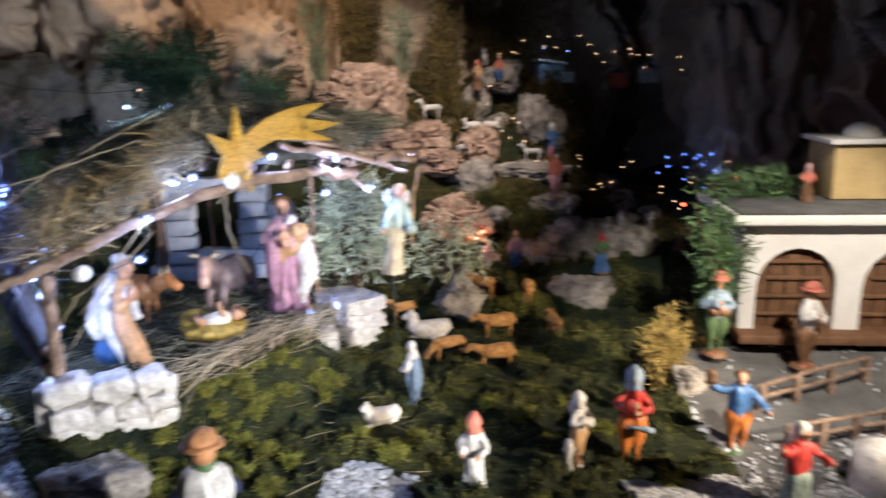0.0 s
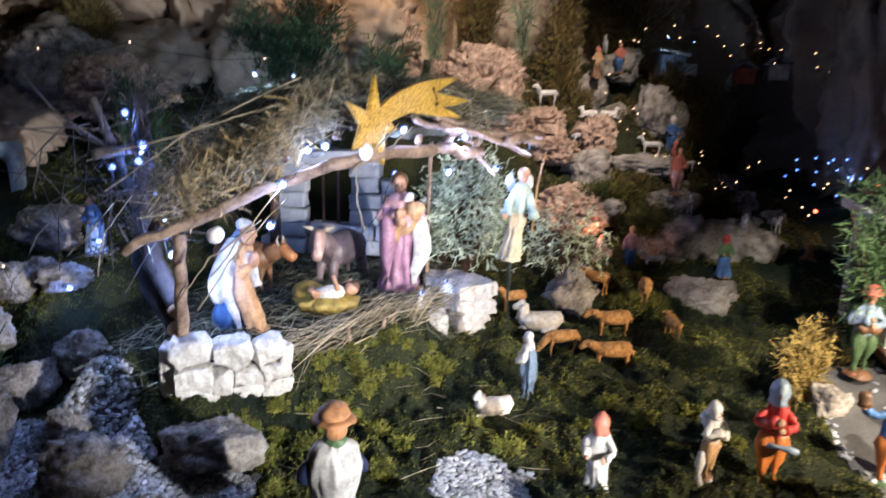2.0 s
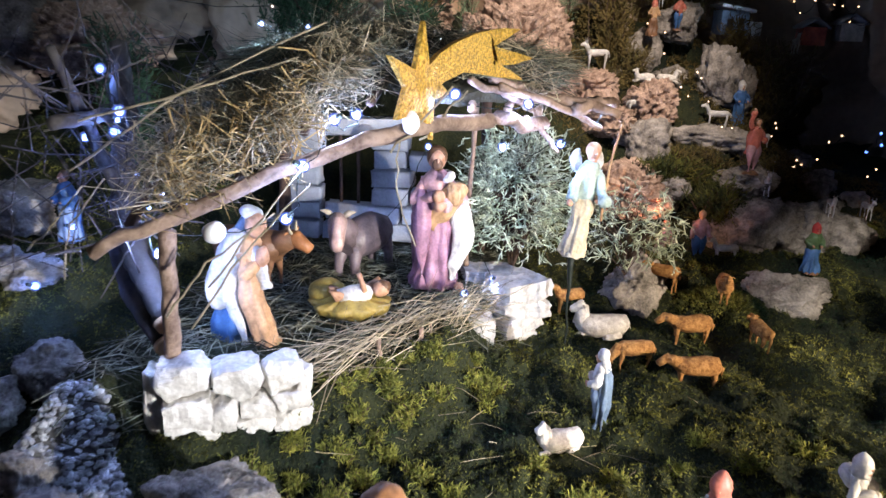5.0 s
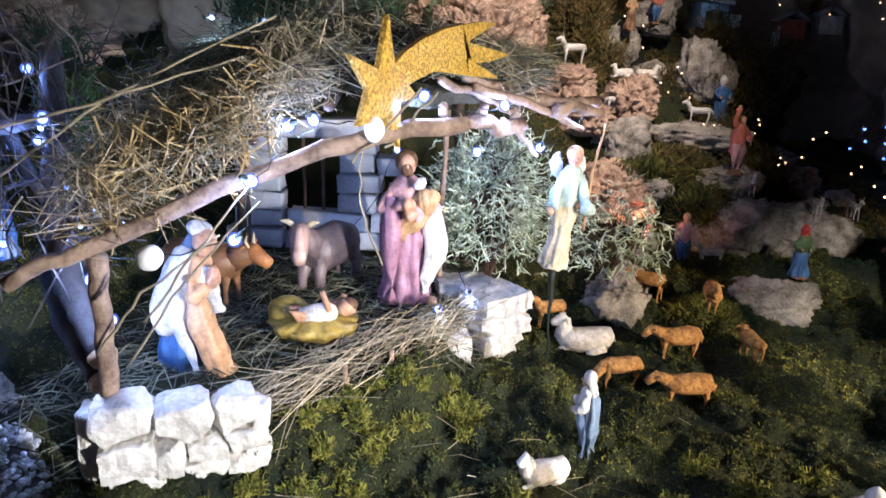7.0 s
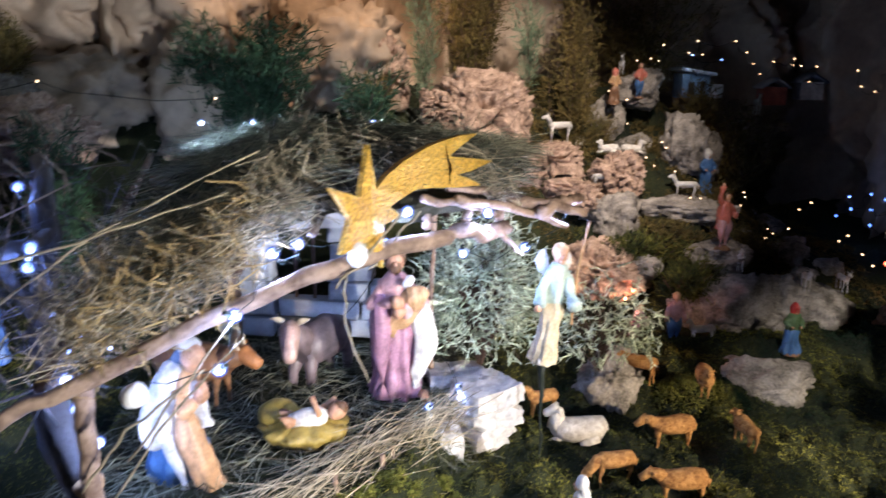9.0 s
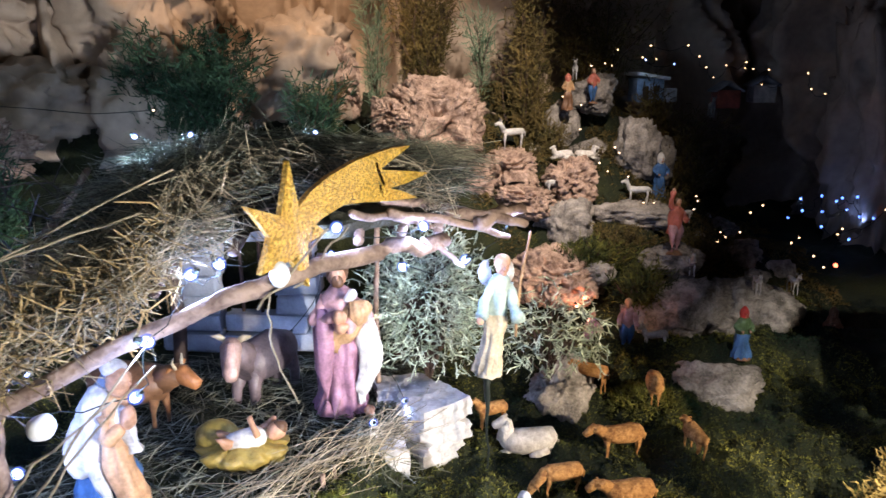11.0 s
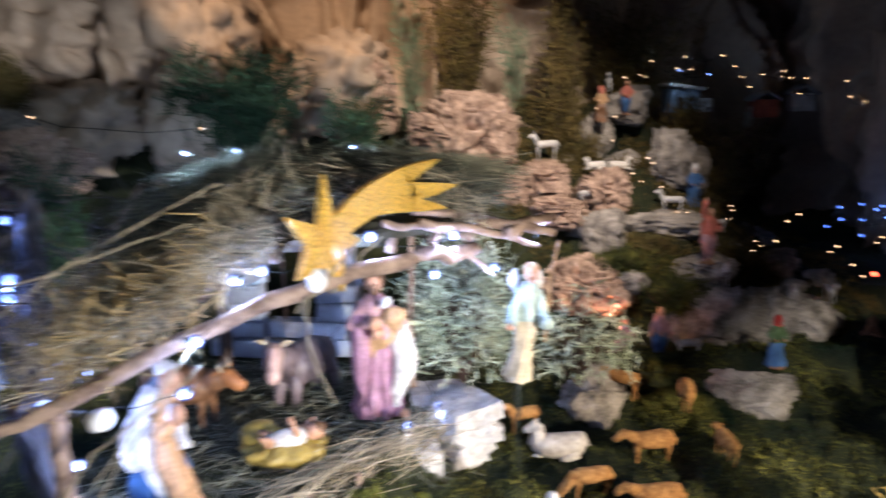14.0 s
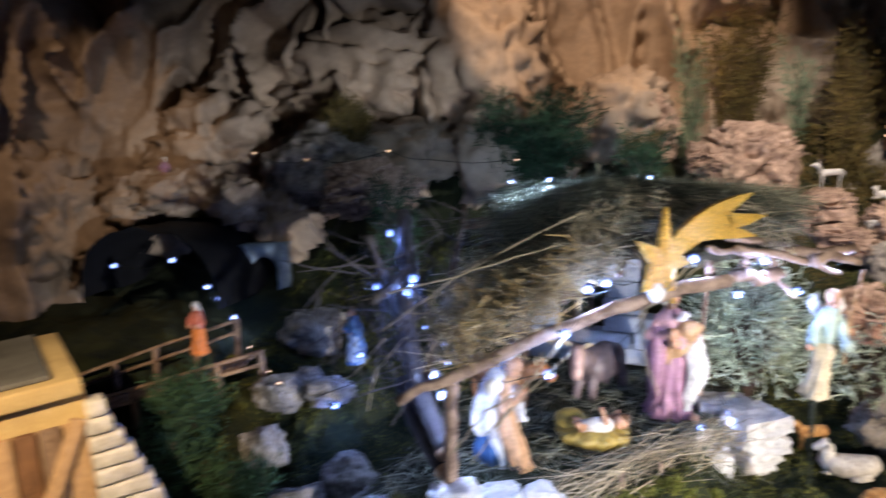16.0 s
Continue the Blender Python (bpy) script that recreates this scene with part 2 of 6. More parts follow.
def ground_z(x, y):
    """Height of the modelled landscape."""
    h = 0.02 + 0.07 * S(1.35, 1.9, y) + 0.10 * S(2.0, 2.35, y)
    side = 1 - 0.75 * S(0.48, 0.85, x)
    step = 1 - 0.75 * S(0.28, 0.55, x)
    h += 0.20 * S(2.44, 2.62, y) * step + (0.24 * S(2.55, 2.95, y) + 0.20 * S(3.0, 3.4, y)) * side
    bank = (y - 1.30) - 0.82 * (x + 0.87)
    h += 0.095 * S(-0.20, -0.02, bank) * (1 - S(0.06, 0.2, bank)) * S(-0.95, -0.85, x) * (1 - S(-0.42, -0.30, x))
    plat = S(-1.12, -0.98, x) * (1 - S(-0.36, -0.24, x)) * S(0, 0.16, (y - 1.30) - 0.82 * (x + 0.87)) * (1 - S(2.25, 2.4, y))
    h = h * (1 - plat) + 0.19 * plat
    back = (1 - S(-0.15, 0.05, x)) * S(2.28, 2.6, y)
    h += 0.12 * back
    left = 1 - S(-1.25, -1.0, x)
    h += left * (0.16 * S(1.35, 1.75, y) + 0.10 * S(1.9, 2.4, y))
    rightyard = S(0.5, 0.65, x) * S(1.35, 1.6, y) * (1 - S(1.9, 2.2, y))
    h += 0.05 * rightyard
    return h + 0.012 * noise.noise((x * 7, y * 7, 0.3)) + 0.02 * noise.noise((x * 2.5, y * 2.5, 5.3))


def rock_mesh(name, size, material, seed, rugged=0.38, sub=5, pits=0.0, flat=False, folds=0.0, strata=0.0):
    bm = bmesh.new()
    bmesh.ops.create_icosphere(bm, subdivisions=sub, radius=1.0)
    off = Vector((seed * 3.7, seed * 1.3, seed * 2.1))
    rg = random.Random(seed)
    cuts = []
    for _ in range(24):
        d = Vector((rg.gauss(0, 1), rg.gauss(0, 1), rg.gauss(0, 1))).normalized()
        cuts.append((d, rg.uniform(0.62, 0.93)))
    for v in bm.verts:
        p = v.co.normalized()
        k = 1.10
        for d, c in cuts:
            w = p.dot(d)
            if w > 0.2:
                k = min(k, c / w)
        k += 0.06 + rugged * 0.6 * noise.noise(p * 1.3 + off) + rugged * 0.40 * noise.noise(p * 3.1 + off) + rugged * 0.36 * noise.noise(p * 7.5 + off) + rugged * 0.30 * (0.3 - abs(noise.noise(p * 14 + off))) + rugged * 0.16 * noise.noise(p * 30 + off)
        if folds:
            w3 = p * 2.2 + off + Vector((noise.noise(p * 2 + off), noise.noise(p * 2 - off), 0)) * 0.6
            k += folds * (0.35 - abs(noise.noise(w3)) * 1.3) + folds * 0.6 * (0.3 - abs(noise.noise(w3 * 2.3))) + folds * 0.3 * (0.3 - abs(noise.noise(w3 * 5.1)))
        if pits:
            w = noise.noise(p * 5.2 + off * 2)
            k -= pits * max(0.0, w - 0.12) * 2.2
            k -= pits * 0.4 * abs(noise.noise(p * 11 + off))
        if strata:
            # ledges that run across and deep holes between them
            k += strata * 0.45 * (0.5 - abs(math.sin(p.z * 9 + 4.5 * noise.noise(p * 1.9 + off)))) + strata * 1.1 * noise.noise(Vector((p.x * 9, p.y * 9, p.z * 16)) + off)
            k -= 2.6 * strata * max(0.0, noise.noise(p * 3.1 + off * 3) - 0.25)
        q = p * k
        pw = 0.60 if strata else 0.88
        q = Vector([math.copysign(abs(c) ** pw, c) for c in q])
        v.co = Vector((q.x * size[0], q.y * size[1], q.z * size[2]))
    me = bpy.data.meshes.new(name)
    bm.to_mesh(me)
    bm.free()
    me.materials.append(material)
    for p in me.polygons:
        p.use_smooth = not flat
    return me


def rock(at, size, material=None, seed=1.0, turn=0, label="grey limestone rock resting on mossy ground", group="rocks of the landscape", **kw):
    """at is the rock's middle; size its half extents."""
    ob = new("rock", rock_mesh("rock", size, material or ROCK, seed, **kw))
    ob.matrix_world = pose(*at, 0, 0, turn)
    return tagged(ob, label, "rock", group)


def strands(name, items, material, parent=None):
    """Thin bent blades: items of (start, middle, end, radius), three-sided, one mesh."""
    verts, faces = [], []
    for a, m, b, r in items:
        i = len(verts)
        d = (b - a)
        s = d.cross(Vector((0.31, 0.22, 0.93)))
        s = s.normalized() if s.length > 1e-6 else Vector((1, 0, 0))
        u = d.cross(s).normalized()
        for p, k in ((a, 0.8), (m, 1.0), (b, 0.5)):
            for th in (0, 2.1, 4.2):
                verts.append(p + (s * math.cos(th) + u * math.sin(th)) * r * k)
        for o in (0, 3):
            for k in range(3):
                faces.append((i + o + k, i + o + (k + 1) % 3, i + o + 3 + (k + 1) % 3, i + o + 3 + k))
        faces.append((i + 2, i + 1, i))
        faces.append((i + 6, i + 7, i + 8))
    return raw(name, verts, faces, material, parent)


def rnd(a, b):
    return random.uniform(a, b)


def rvec(k=1.0):
    return Vector((random.gauss(0, 1), random.gauss(0, 1), random.gauss(0, 1))) * k


# ---------------------------------------------------------------- setting
def on_path(x, y):
    """Where gravel or bare road shows instead of moss."""
    w = 0.05 * noise.noise((x * 6, y * 6, 9))
    a = -1.25 < x < -0.60 + w and y < 1.21 + w + 0.13 * S(0.78, 0.95, -x)
    b = ((x + 0.17) / 0.105) ** 2 + ((y - 1.25) / 0.12) ** 2 < 1 + 16 * w + 0.5 * noise.noise((x * 23, y * 23, 3))
    c = x > 0.36 + w and y < 1.27 + w
    return a or b or c or (x > 0.60 + w and 1.27 <= y < 1.75)


def in_stable(x, y):
    return -1.0 < x < -0.3 and y > 1.40 + 0.80 * (x + 0.87) and y < 2.3


def moss_bump(x, y):
    """Cushions of the moss carpet."""
    if on_path(x, y) or in_stable(x, y):
        return 0.0
    return max(0.0, 0.030 * noise.noise((x * 11, y * 11, 1.1)) + 0.034 * abs(noise.noise((x * 24, y * 24, 4.1))) + 0.014 * abs(noise.noise((x * 60, y * 60, 7.7))))


def build_ground():
    xs = np.concatenate((np.linspace(-3.4, -1.42, 50), np.linspace(-1.4, 0.9, 330), np.linspace(0.92, 2.6, 45)))
    ys = np.concatenate((np.linspace(-0.2, 0.78, 20), np.linspace(0.8, 2.5, 220), np.linspace(2.52, 4.2, 60)))
    verts = [(x, y, ground_z(x, y) + moss_bump(x, y)) for y in ys for x in xs]
    w = len(xs)
    faces = [(j * w + i, j * w + i + 1, (j + 1) * w + i + 1, (j + 1) * w + i) for j in range(len(ys) - 1) for i in range(w - 1)]
    ob = raw("ground", verts, faces, SHADESOIL, smooth=True)
    tagged(ob, "dark mossy soil landscape rising towards the back", "ground", kind="structure")
    # road and gravel bed: a skin of grey dirt on the ground
    xs, ys = np.linspace(-1.3, 1.35, 200), np.linspace(0.72, 1.80, 90)
    verts, faces, at = [], [], {}
    for j in range(len(ys) - 1):
        for i in range(len(xs) - 1):
            if not on_path((xs[i] + xs[i + 1]) / 2, (ys[j] + ys[j + 1]) / 2):
                continue
            q = []
            for a, b in ((i, j), (i + 1, j), (i + 1, j + 1), (i, j + 1)):
                if (a, b) not in at:
                    at[a, b] = len(verts)
                    verts.append((xs[a], ys[b], ground_z(xs[a], ys[b]) + 0.005))
                q.append(at[a, b])
            faces.append(tuple(q))
    tagged(raw("road", verts, faces, GREYDIRT, smooth=True), "grey dirt road and gravel bed between the moss", "road", kind="structure")


def build_backdrop():
    """A sheet of crumpled rock paper hung in a curve behind the landscape."""
    plan = [(-3.3, 0.4), (-3.2, 1.5), (-2.95, 2.3), (-2.4, 2.75), (-1.6, 2.8), (-0.95, 3.1), (-0.2, 3.25), (0.45, 3.6), (0.95, 3.9), (1.35, 3.25), (1.75, 2.6), (2.0, 1.8), (2.3, 0.9)]
    nu, nv = 560, 170
    verts, faces = [], []
    for j in range(nv):
        z = 0.1 + 2.3 * j / (nv - 1)
        for i in range(nu):
            t = i / (nu - 1) * (len(plan) - 1)
            k = min(int(t), len(plan) - 2)
            f = t - k
            a, b = Vector(plan[k]), Vector(plan[k + 1])
            p = a.lerp(b, f)
            nrm = Vector((b.y - a.y, -(b.x - a.x))).normalized()
            q = Vector((p.x * 1.3, p.y * 1.3, z * 0.8))
            w = Vector((noise.noise(q * 1.7), noise.noise(q * 1.7 + Vector((9, 0, 0))), noise.noise(q * 1.7 + Vector((0, 9, 0))))) * 0.5
            d = 0.30 * noise.noise(q * 1.3) + 0.30 * (abs(noise.noise(q * 2.3 + w + Vector((4, 1, 2)))) - 0.3)
            d += 0.20 * (1 - abs(noise.noise(Vector((q.x * 3.2, q.y * 3.2, q.z * 1.8)) + w * 2.4)) * 1.7) ** 3 + 0.12 * abs(noise.noise(Vector((q.x * 5, q.y * 5, q.z * 2.4)) + w * 2)) + 0.06 * abs(noise.noise(q * 13 + w * 3)) + 0.022 * abs(noise.noise(q * 31))
            p = p + nrm * d
            verts.append((p.x, p.y, z))
    for j in range(nv - 1):
        for i in range(nu - 1):
            faces.append((j * nu + i, j * nu + i + 1, (j + 1) * nu + i + 1, (j + 1) * nu + i))
    ob = raw("backdrop", verts, faces, PAPER, smooth=True)
    return tagged(ob, "brown crumpled rock paper hung behind the landscape", "backdrop", kind="structure")


def build_room():
    wall = mat("dark_room_plaster", (0.10, 0.09, 0.085), (0.07, 0.06, 0.06), 3, 60, 0.9, 0.2)
    for name, c, s in (("wall_front", (0, -2.6, 0.9), (8, 0.1, 3.4)), ("wall_back", (0, 4.6, 0.9), (8, 0.1, 3.4)), ("wall_left", (-4.0, 1, 0.9), (0.1, 7.1, 3.4)),
                       ("wall_right", (4.0, 1, 0.9), (0.1, 7.1, 3.4)), ("floor", (0, 1, -0.85), (8, 7.3, 0.1)), ("ceiling", (0, 1, 2.65), (8, 7.3, 0.1))):
        bm = bmesh.new()
        box(bm, c, s)
        tagged(part(name, bm, wall), "plain dark " + name.split("_")[0] + " of the room", name.split("_")[0], kind="structure")


build_ground()
build_backdrop()
build_room()

# ---------------------------------------------------------------- stable
BEAM = [Vector(p) for p in ((-0.875, 1.268, 0.462), (-0.76, 1.31, 0.515), (-0.60, 1.385, 0.585), (-0.44, 1.48, 0.635), (-0.33, 1.63, 0.635), (-0.225, 1.80, 0.612))]


def along(line, u):
    t = min(max(u, 0.0), 0.9999) * (len(line) - 1)
    k = int(t)
    return line[k].lerp(line[k + 1], t - k)


def roof_point(u, v):
    """u runs along the front beam, v from it to the back."""
    a = along(BEAM, u) + Vector((0, 0.03, 0.05 + 0.045 * S(0.34, 0.45, u) * (1 - S(0.52, 0.64, u))))
    b = Vector((-1.14 + 0.96 * u, 2.16 + 0.16 * u, 0.715 + 0.03 * math.sin(math.pi * u)))
    p = a.lerp(b, v)
    p.z += 0.055 * math.sin(math.pi * min(1, v * 1.1)) * math.sin(math.pi * (0.12 + 0.8 * u)) 
    return p


def branch(name, pts, radii, material, parent, seg=10, wob=0.004):
    bm = bmesh.new()
    fine, rr = [], []
    n = 5
    pts = [Vector(p) for p in pts]
    for i in range(len(pts) - 1):
        for k in range(n):
            f = k / n
            fine.append(pts[i].lerp(pts[i + 1], f) + rvec(wob * 0.5))
            rr.append(radii[i] * (1 - f) + radii[i + 1] * f + rnd(-0.06, 0.06) * radii[i])
    fine.append(pts[-1])
    rr.append(radii[-1])
    tube(bm, fine, rr, 0, seg)
    # knots and long grooves in the wood
    for v in bm.verts:
        i = min(range(len(fine)), key=lambda j: (fine[j] - v.co).length_squared)
        out = v.co - fine[i]
        v.co += out * (0.18 * noise.noise(out.normalized() * 2.2 + fine[i] * 9) + 0.16 * noise.noise(v.co * 70))
    return part(name, bm, material, parent)


def hewn(w, d, h, seed, layers=0.0):
    """A roughly cut stone: flat faces, chipped corners, split layers where asked."""
    bm = bmesh.new()
    bmesh.ops.create_cube(bm, size=1.0)
    bmesh.ops.subdivide_edges(bm, edges=bm.edges[:], cuts=9, use_grid_fill=True)
    rg = random.Random(seed)
    off = Vector((seed * 1.7, seed * 0.9, seed * 2.3))
    chips = [(Vector((rg.gauss(0, 1), rg.gauss(0, 1), rg.gauss(0, 1))).normalized(), rg.uniform(0.52, 0.72) if not layers else rg.uniform(0.62, 0.85)) for _ in range(16)]
    size = Vector((w, d, h))
    for v in bm.verts:
        q = v.co.copy()
        for n, c in chips:
            k = q.dot(n)
            if k > c:
                q -= n * (k - c)
        p = Vector((q.x * size.x, q.y * size.y, q.z * size.z))
        n3 = Vector((noise.noise(p * 24 + off), noise.noise(p * 24 + off + Vector((7, 0, 0))), noise.noise(p * 24 + off + Vector((0, 7, 0)))))
        p += n3 * 0.0065 + q.normalized() * 0.0035 * noise.noise(p * 75 + off)
        if layers:
            o = Vector((q.x, q.y, 0))
            p += o * layers * (0.5 + math.sin(p.z * 260 + 4 * noise.noise(p * 14 + off)))
        v.co = p
    return bm


def build_stable():
    st = tagged(new("stable"), "rustic nativity stable of branches, stone blocks and a shaggy hay roof", "stable")
    branch("front_beam", BEAM, (0.010, 0.011, 0.012, 0.013, 0.014, 0.014), BARK, st, 16, 0.006)
    branch("front_post", [(-0.826, 1.375, 0.20), (-0.815, 1.365, 0.34), (-0.80, 1.35, 0.475)], (0.0135, 0.013, 0.0135), BARK, st, 12, 0.002)
    branch("right_post", [(-0.385, 2.02, 0.18), (-0.38, 2.0, 0.42), (-0.37, 1.98, 0.64)], (0.007, 0.006, 0.006), BARK, st)
    branch("back_post", [(-0.90, 2.16, 0.18), (-0.89, 2.15, 0.42), (-0.89, 2.15, 0.62)], (0.017, 0.016, 0.016), DARKWOOD, st)
    branch("back_post", [(-0.36, 2.22, 0.18), (-0.36, 2.22, 0.45), (-0.36, 2.22, 0.68)], (0.016, 0.015, 0.015), DARKWOOD, st)
    branch("side_log", [(-0.843, 1.398, 0.303), (-0.893, 1.447, 0.341), (-0.95, 1.50, 0.382), (-1.03, 1.62, 0.47), (-1.06, 1.70, 0.60), (-1.08, 1.74, 0.74)], (0.021, 0.022, 0.023, 0.025, 0.023, 0.018), BLUEBARK, st, 12)
    branch("side_log", [(-0.848, 1.398, 0.261), (-0.93, 1.47, 0.30), (-1.02, 1.57, 0.36)], (0.020, 0.021, 0.020), BLUEBARK, st, 12)
    for c, d in (((-0.8405, 1.3955, 0.301), (0.62, -0.60, -0.50)), ((-0.8455, 1.3955, 0.259), (0.68, -0.62, -0.38))):
        bm = bmesh.new()
        d = Vector(d).normalized()
        tube(bm, [Vector(c), Vector(c) + d * 0.012], (0.022, 0.019), 0, 14)
        part("cut_end", bm, CUTWOOD, st, "pale round sawn end of the log")
    branch("ridge_branch", [(-1.06, 1.72, 0.60), (-0.97, 1.46, 0.63), (-0.93, 1.30, 0.64)], (0.013, 0.012, 0.010), BLUEBARK, st)
    branch("side_branch", [(-1.08, 1.78, 0.26), (-1.02, 1.55, 0.55), (-0.99, 1.40, 0.74)], (0.012, 0.011, 0.008), BLUEBARK, st)
    branch("rear_beam", [(-1.1, 2.2, 0.63), (-0.65, 2.25, 0.67), (-0.2, 2.35, 0.67)], (0.018, 0.018, 0.016), DARKWOOD, st)
    for k in range(9):
        u = 0.06 + k * 0.115
        a, b = roof_point(u, 0.0) - Vector((0, 0, 0.035)), roof_point(u, 1.0) - Vector((0, 0, 0.03))
        branch("rafter", [a, a.lerp(b, 0.5) + Vector((rnd(-0.02, 0.02), 0, 0.035)), b], (0.009, 0.009, 0.008), BARK if k > 5 else DARKWOOD, st, 7)
    # the right gable: short sticks that lean from the beam's end down to the shoulder of the roof
    for a, b, r in (((-0.31, 1.66, 0.69), (-0.10, 1.90, 0.595), 0.008), ((-0.33, 1.72, 0.70), (-0.13, 1.98, 0.62), 0.009), ((-0.22, 1.80, 0.66), (-0.07, 1.86, 0.63), 0.012),
                    ((-0.36, 1.58, 0.705), (-0.24, 1.83, 0.63), 0.007), ((-0.26, 1.72, 0.63), (-0.19, 1.84, 0.55), 0.006), ((-0.16, 1.80, 0.64), (-0.07, 1.93, 0.645), 0.014)):
        branch("gable_stick", [a, Vector(a).lerp(Vector(b), 0.5) + Vector((0, 0, 0.008)), b], (r, r, r * 0.7), BARK, st, 7)
    # underside sheet of the roof, added to block light; dark like shaded gaps
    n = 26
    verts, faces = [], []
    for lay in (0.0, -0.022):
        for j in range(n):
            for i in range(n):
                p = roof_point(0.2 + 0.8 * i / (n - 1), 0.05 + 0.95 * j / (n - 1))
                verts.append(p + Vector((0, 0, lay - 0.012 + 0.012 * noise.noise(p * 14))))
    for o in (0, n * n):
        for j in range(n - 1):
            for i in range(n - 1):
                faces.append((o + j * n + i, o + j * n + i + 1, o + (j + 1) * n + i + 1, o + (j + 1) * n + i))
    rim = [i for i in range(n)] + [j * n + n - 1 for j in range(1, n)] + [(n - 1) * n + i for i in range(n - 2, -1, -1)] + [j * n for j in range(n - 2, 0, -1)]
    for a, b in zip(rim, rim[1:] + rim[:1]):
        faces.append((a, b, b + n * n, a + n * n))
    raw("roof_shade_sheet", verts, faces, GAPSHADE, st)
    # loose hay of the roof
    items = []
    for k in range(7000):
        u, v = 0.15 + 0.85 * rnd(0, 1), rnd(0.0, 1.02)
        if u < 0.2 + 0.06 * noise.noise((v * 6, 1, 2)) or (u > 0.50 and v < 0.14):
            continue
        p = roof_point(u, v) + Vector((0, 0, rnd(-0.010, 0.020) + 0.010 * (v < 0.1)))
        d = roof_point(min(1, u + 0.05), v) - roof_point(max(0, u - 0.05), v)
        d.normalize()
        d = (d * rnd(0.2, 1) * random.choice((-1, 1)) + Vector((rnd(-0.8, 0.8), rnd(-0.45, 0.45), rnd(-0.09, 0.09)))).normalized()
        ln = rnd(0.06, 0.22)
        side = Vector((-d.y, d.x, 0)) * rnd(-0.035, 0.035)
        a, b, m = p - d * ln / 2, p + d * ln / 2, p + side
        r = rnd(0.0004, 0.0009)
        items.append((a, a.lerp(m, 0.5) + side * 0.3 + rvec(0.003), m, r))
        items.append((m, m.lerp(b, 0.5) + side * 0.3 + rvec(0.003), b, r))
    strands("roof_hay", items, HAY, st)["kind"] = "stuff"
    items = []
    for k in range(2000):
        u = rnd(0.10, 0.50) if k % 3 else rnd(0.4, 1.0)
        v = rnd(-0.05, 0.22) if k % 3 else rnd(-0.03, 0.08)
        if 0.52 < u < 0.93:
            v += 0.16
        p = roof_point(u, v) + Vector((rnd(-0.02, 0.02), rnd(-0.02, 0.02), rnd(-0.012, 0.045)))
        d = Vector((rnd(-0.3, 1), rnd(-0.8, 0.8), rnd(-0.45, 0.35))).normalized()
        if p.z - 0.5 * abs(d.z) * 0.12 < along(BEAM, u).z + 0.0:
            d.z *= 0.2
        ln = rnd(0.025, 0.11) if k % 14 else rnd(0.13, 0.24)
        items.append((p - d * ln / 2, p + rvec(0.016), p + d * ln / 2, rnd(0.0004, 0.0010) if k % 9 else rnd(0.0008, 0.0016)))
    strands("eave_straw", items, STRAW, st)["kind"] = "stuff"
    # straw that hangs over the low end of the beam
    items = []
    for k in range(420):
        p = roof_point(rnd(0.16, 0.44), rnd(-0.04, 0.10)) + Vector((rnd(-0.02, 0.02), rnd(-0.035, 0.01), rnd(-0.055, 0.05)))
        d = Vector((rnd(-0.5, 1), rnd(-0.6, 0.6), rnd(-0.9, 0.6))).normalized()
        ln = rnd(0.02, 0.09)
        items.append((p - d * ln / 2, p + rvec(0.008), p + d * ln / 2, rnd(0.0006, 0.0020)))
    strands("hanging_straw", items, GOLDSTRAW, st)["kind"] = "stuff"
    # bare twigs of the brushwood on the stable's side
    items = []
    for k in range(150):
        p = Vector((rnd(-1.12, -0.86), rnd(1.35, 1.75), rnd(0.38, 0.76)))
        d = Vector((rnd(-0.6, 0.9), rnd(-0.8, 0.5), rnd(-0.3, 1))).normalized()
        ln = rnd(0.06, 0.24)
        items.append((p - d * ln / 2, p + rvec(0.014), p + d * ln / 2, rnd(0.0008, 0.0022)))
    strands("brushwood", items, BLUEBARK, st)["kind"] = "stuff"
    # long stray stalks
    for a, b, r in (((-0.70, 1.27, 0.42), (-0.57, 1.34, 0.60), 0.0017), ((-0.78, 1.29, 0.36), (-0.62, 1.33, 0.52), 0.002), ((-0.75, 1.30, 0.335), (-0.56, 1.32, 0.57), 0.0017),
                    ((-0.46, 1.47, 0.62), (-0.435, 1.50, 0.43), 0.0017), ((-0.99, 1.36, 0.62), (-0.60, 1.40, 0.74), 0.002), ((-0.95, 1.35, 0.56), (-0.57, 1.45, 0.79), 0.002),
                    ((-1.12, 1.45, 0.39), (-0.98, 1.42, 0.52), 0.002), ((-1.02, 1.40, 0.36), (-0.90, 1.36, 0.55), 0.0017), ((-0.43, 1.50, 0.61), (-0.36, 1.55, 0.69), 0.002), ((-0.47, 1.44, 0.60), (-0.38, 1.50, 0.70), 0.0022)):
        a, b = Vector(a), Vector(b)
        branch("stalk", [a, a.lerp(b, 0.5) + rvec(0.010), b], (r, r, r * 0.8), STRAW, st, 5, 0.003)
    # straw on the floor
    items = []
    for k in range(2300):
        x = rnd(-1.0, -0.27)
        y0 = 1.33 + 0.80 * (x + 0.87)
        y = rnd(y0, 2.2)
        p = Vector((x, y, ground_z(x, y) + rnd(0.0, 0.014)))
        th = rnd(0, math.pi)
        d = Vector((math.cos(th), math.sin(th), rnd(-0.10, 0.10))).normalized()
        ln = rnd(0.04, 0.13)
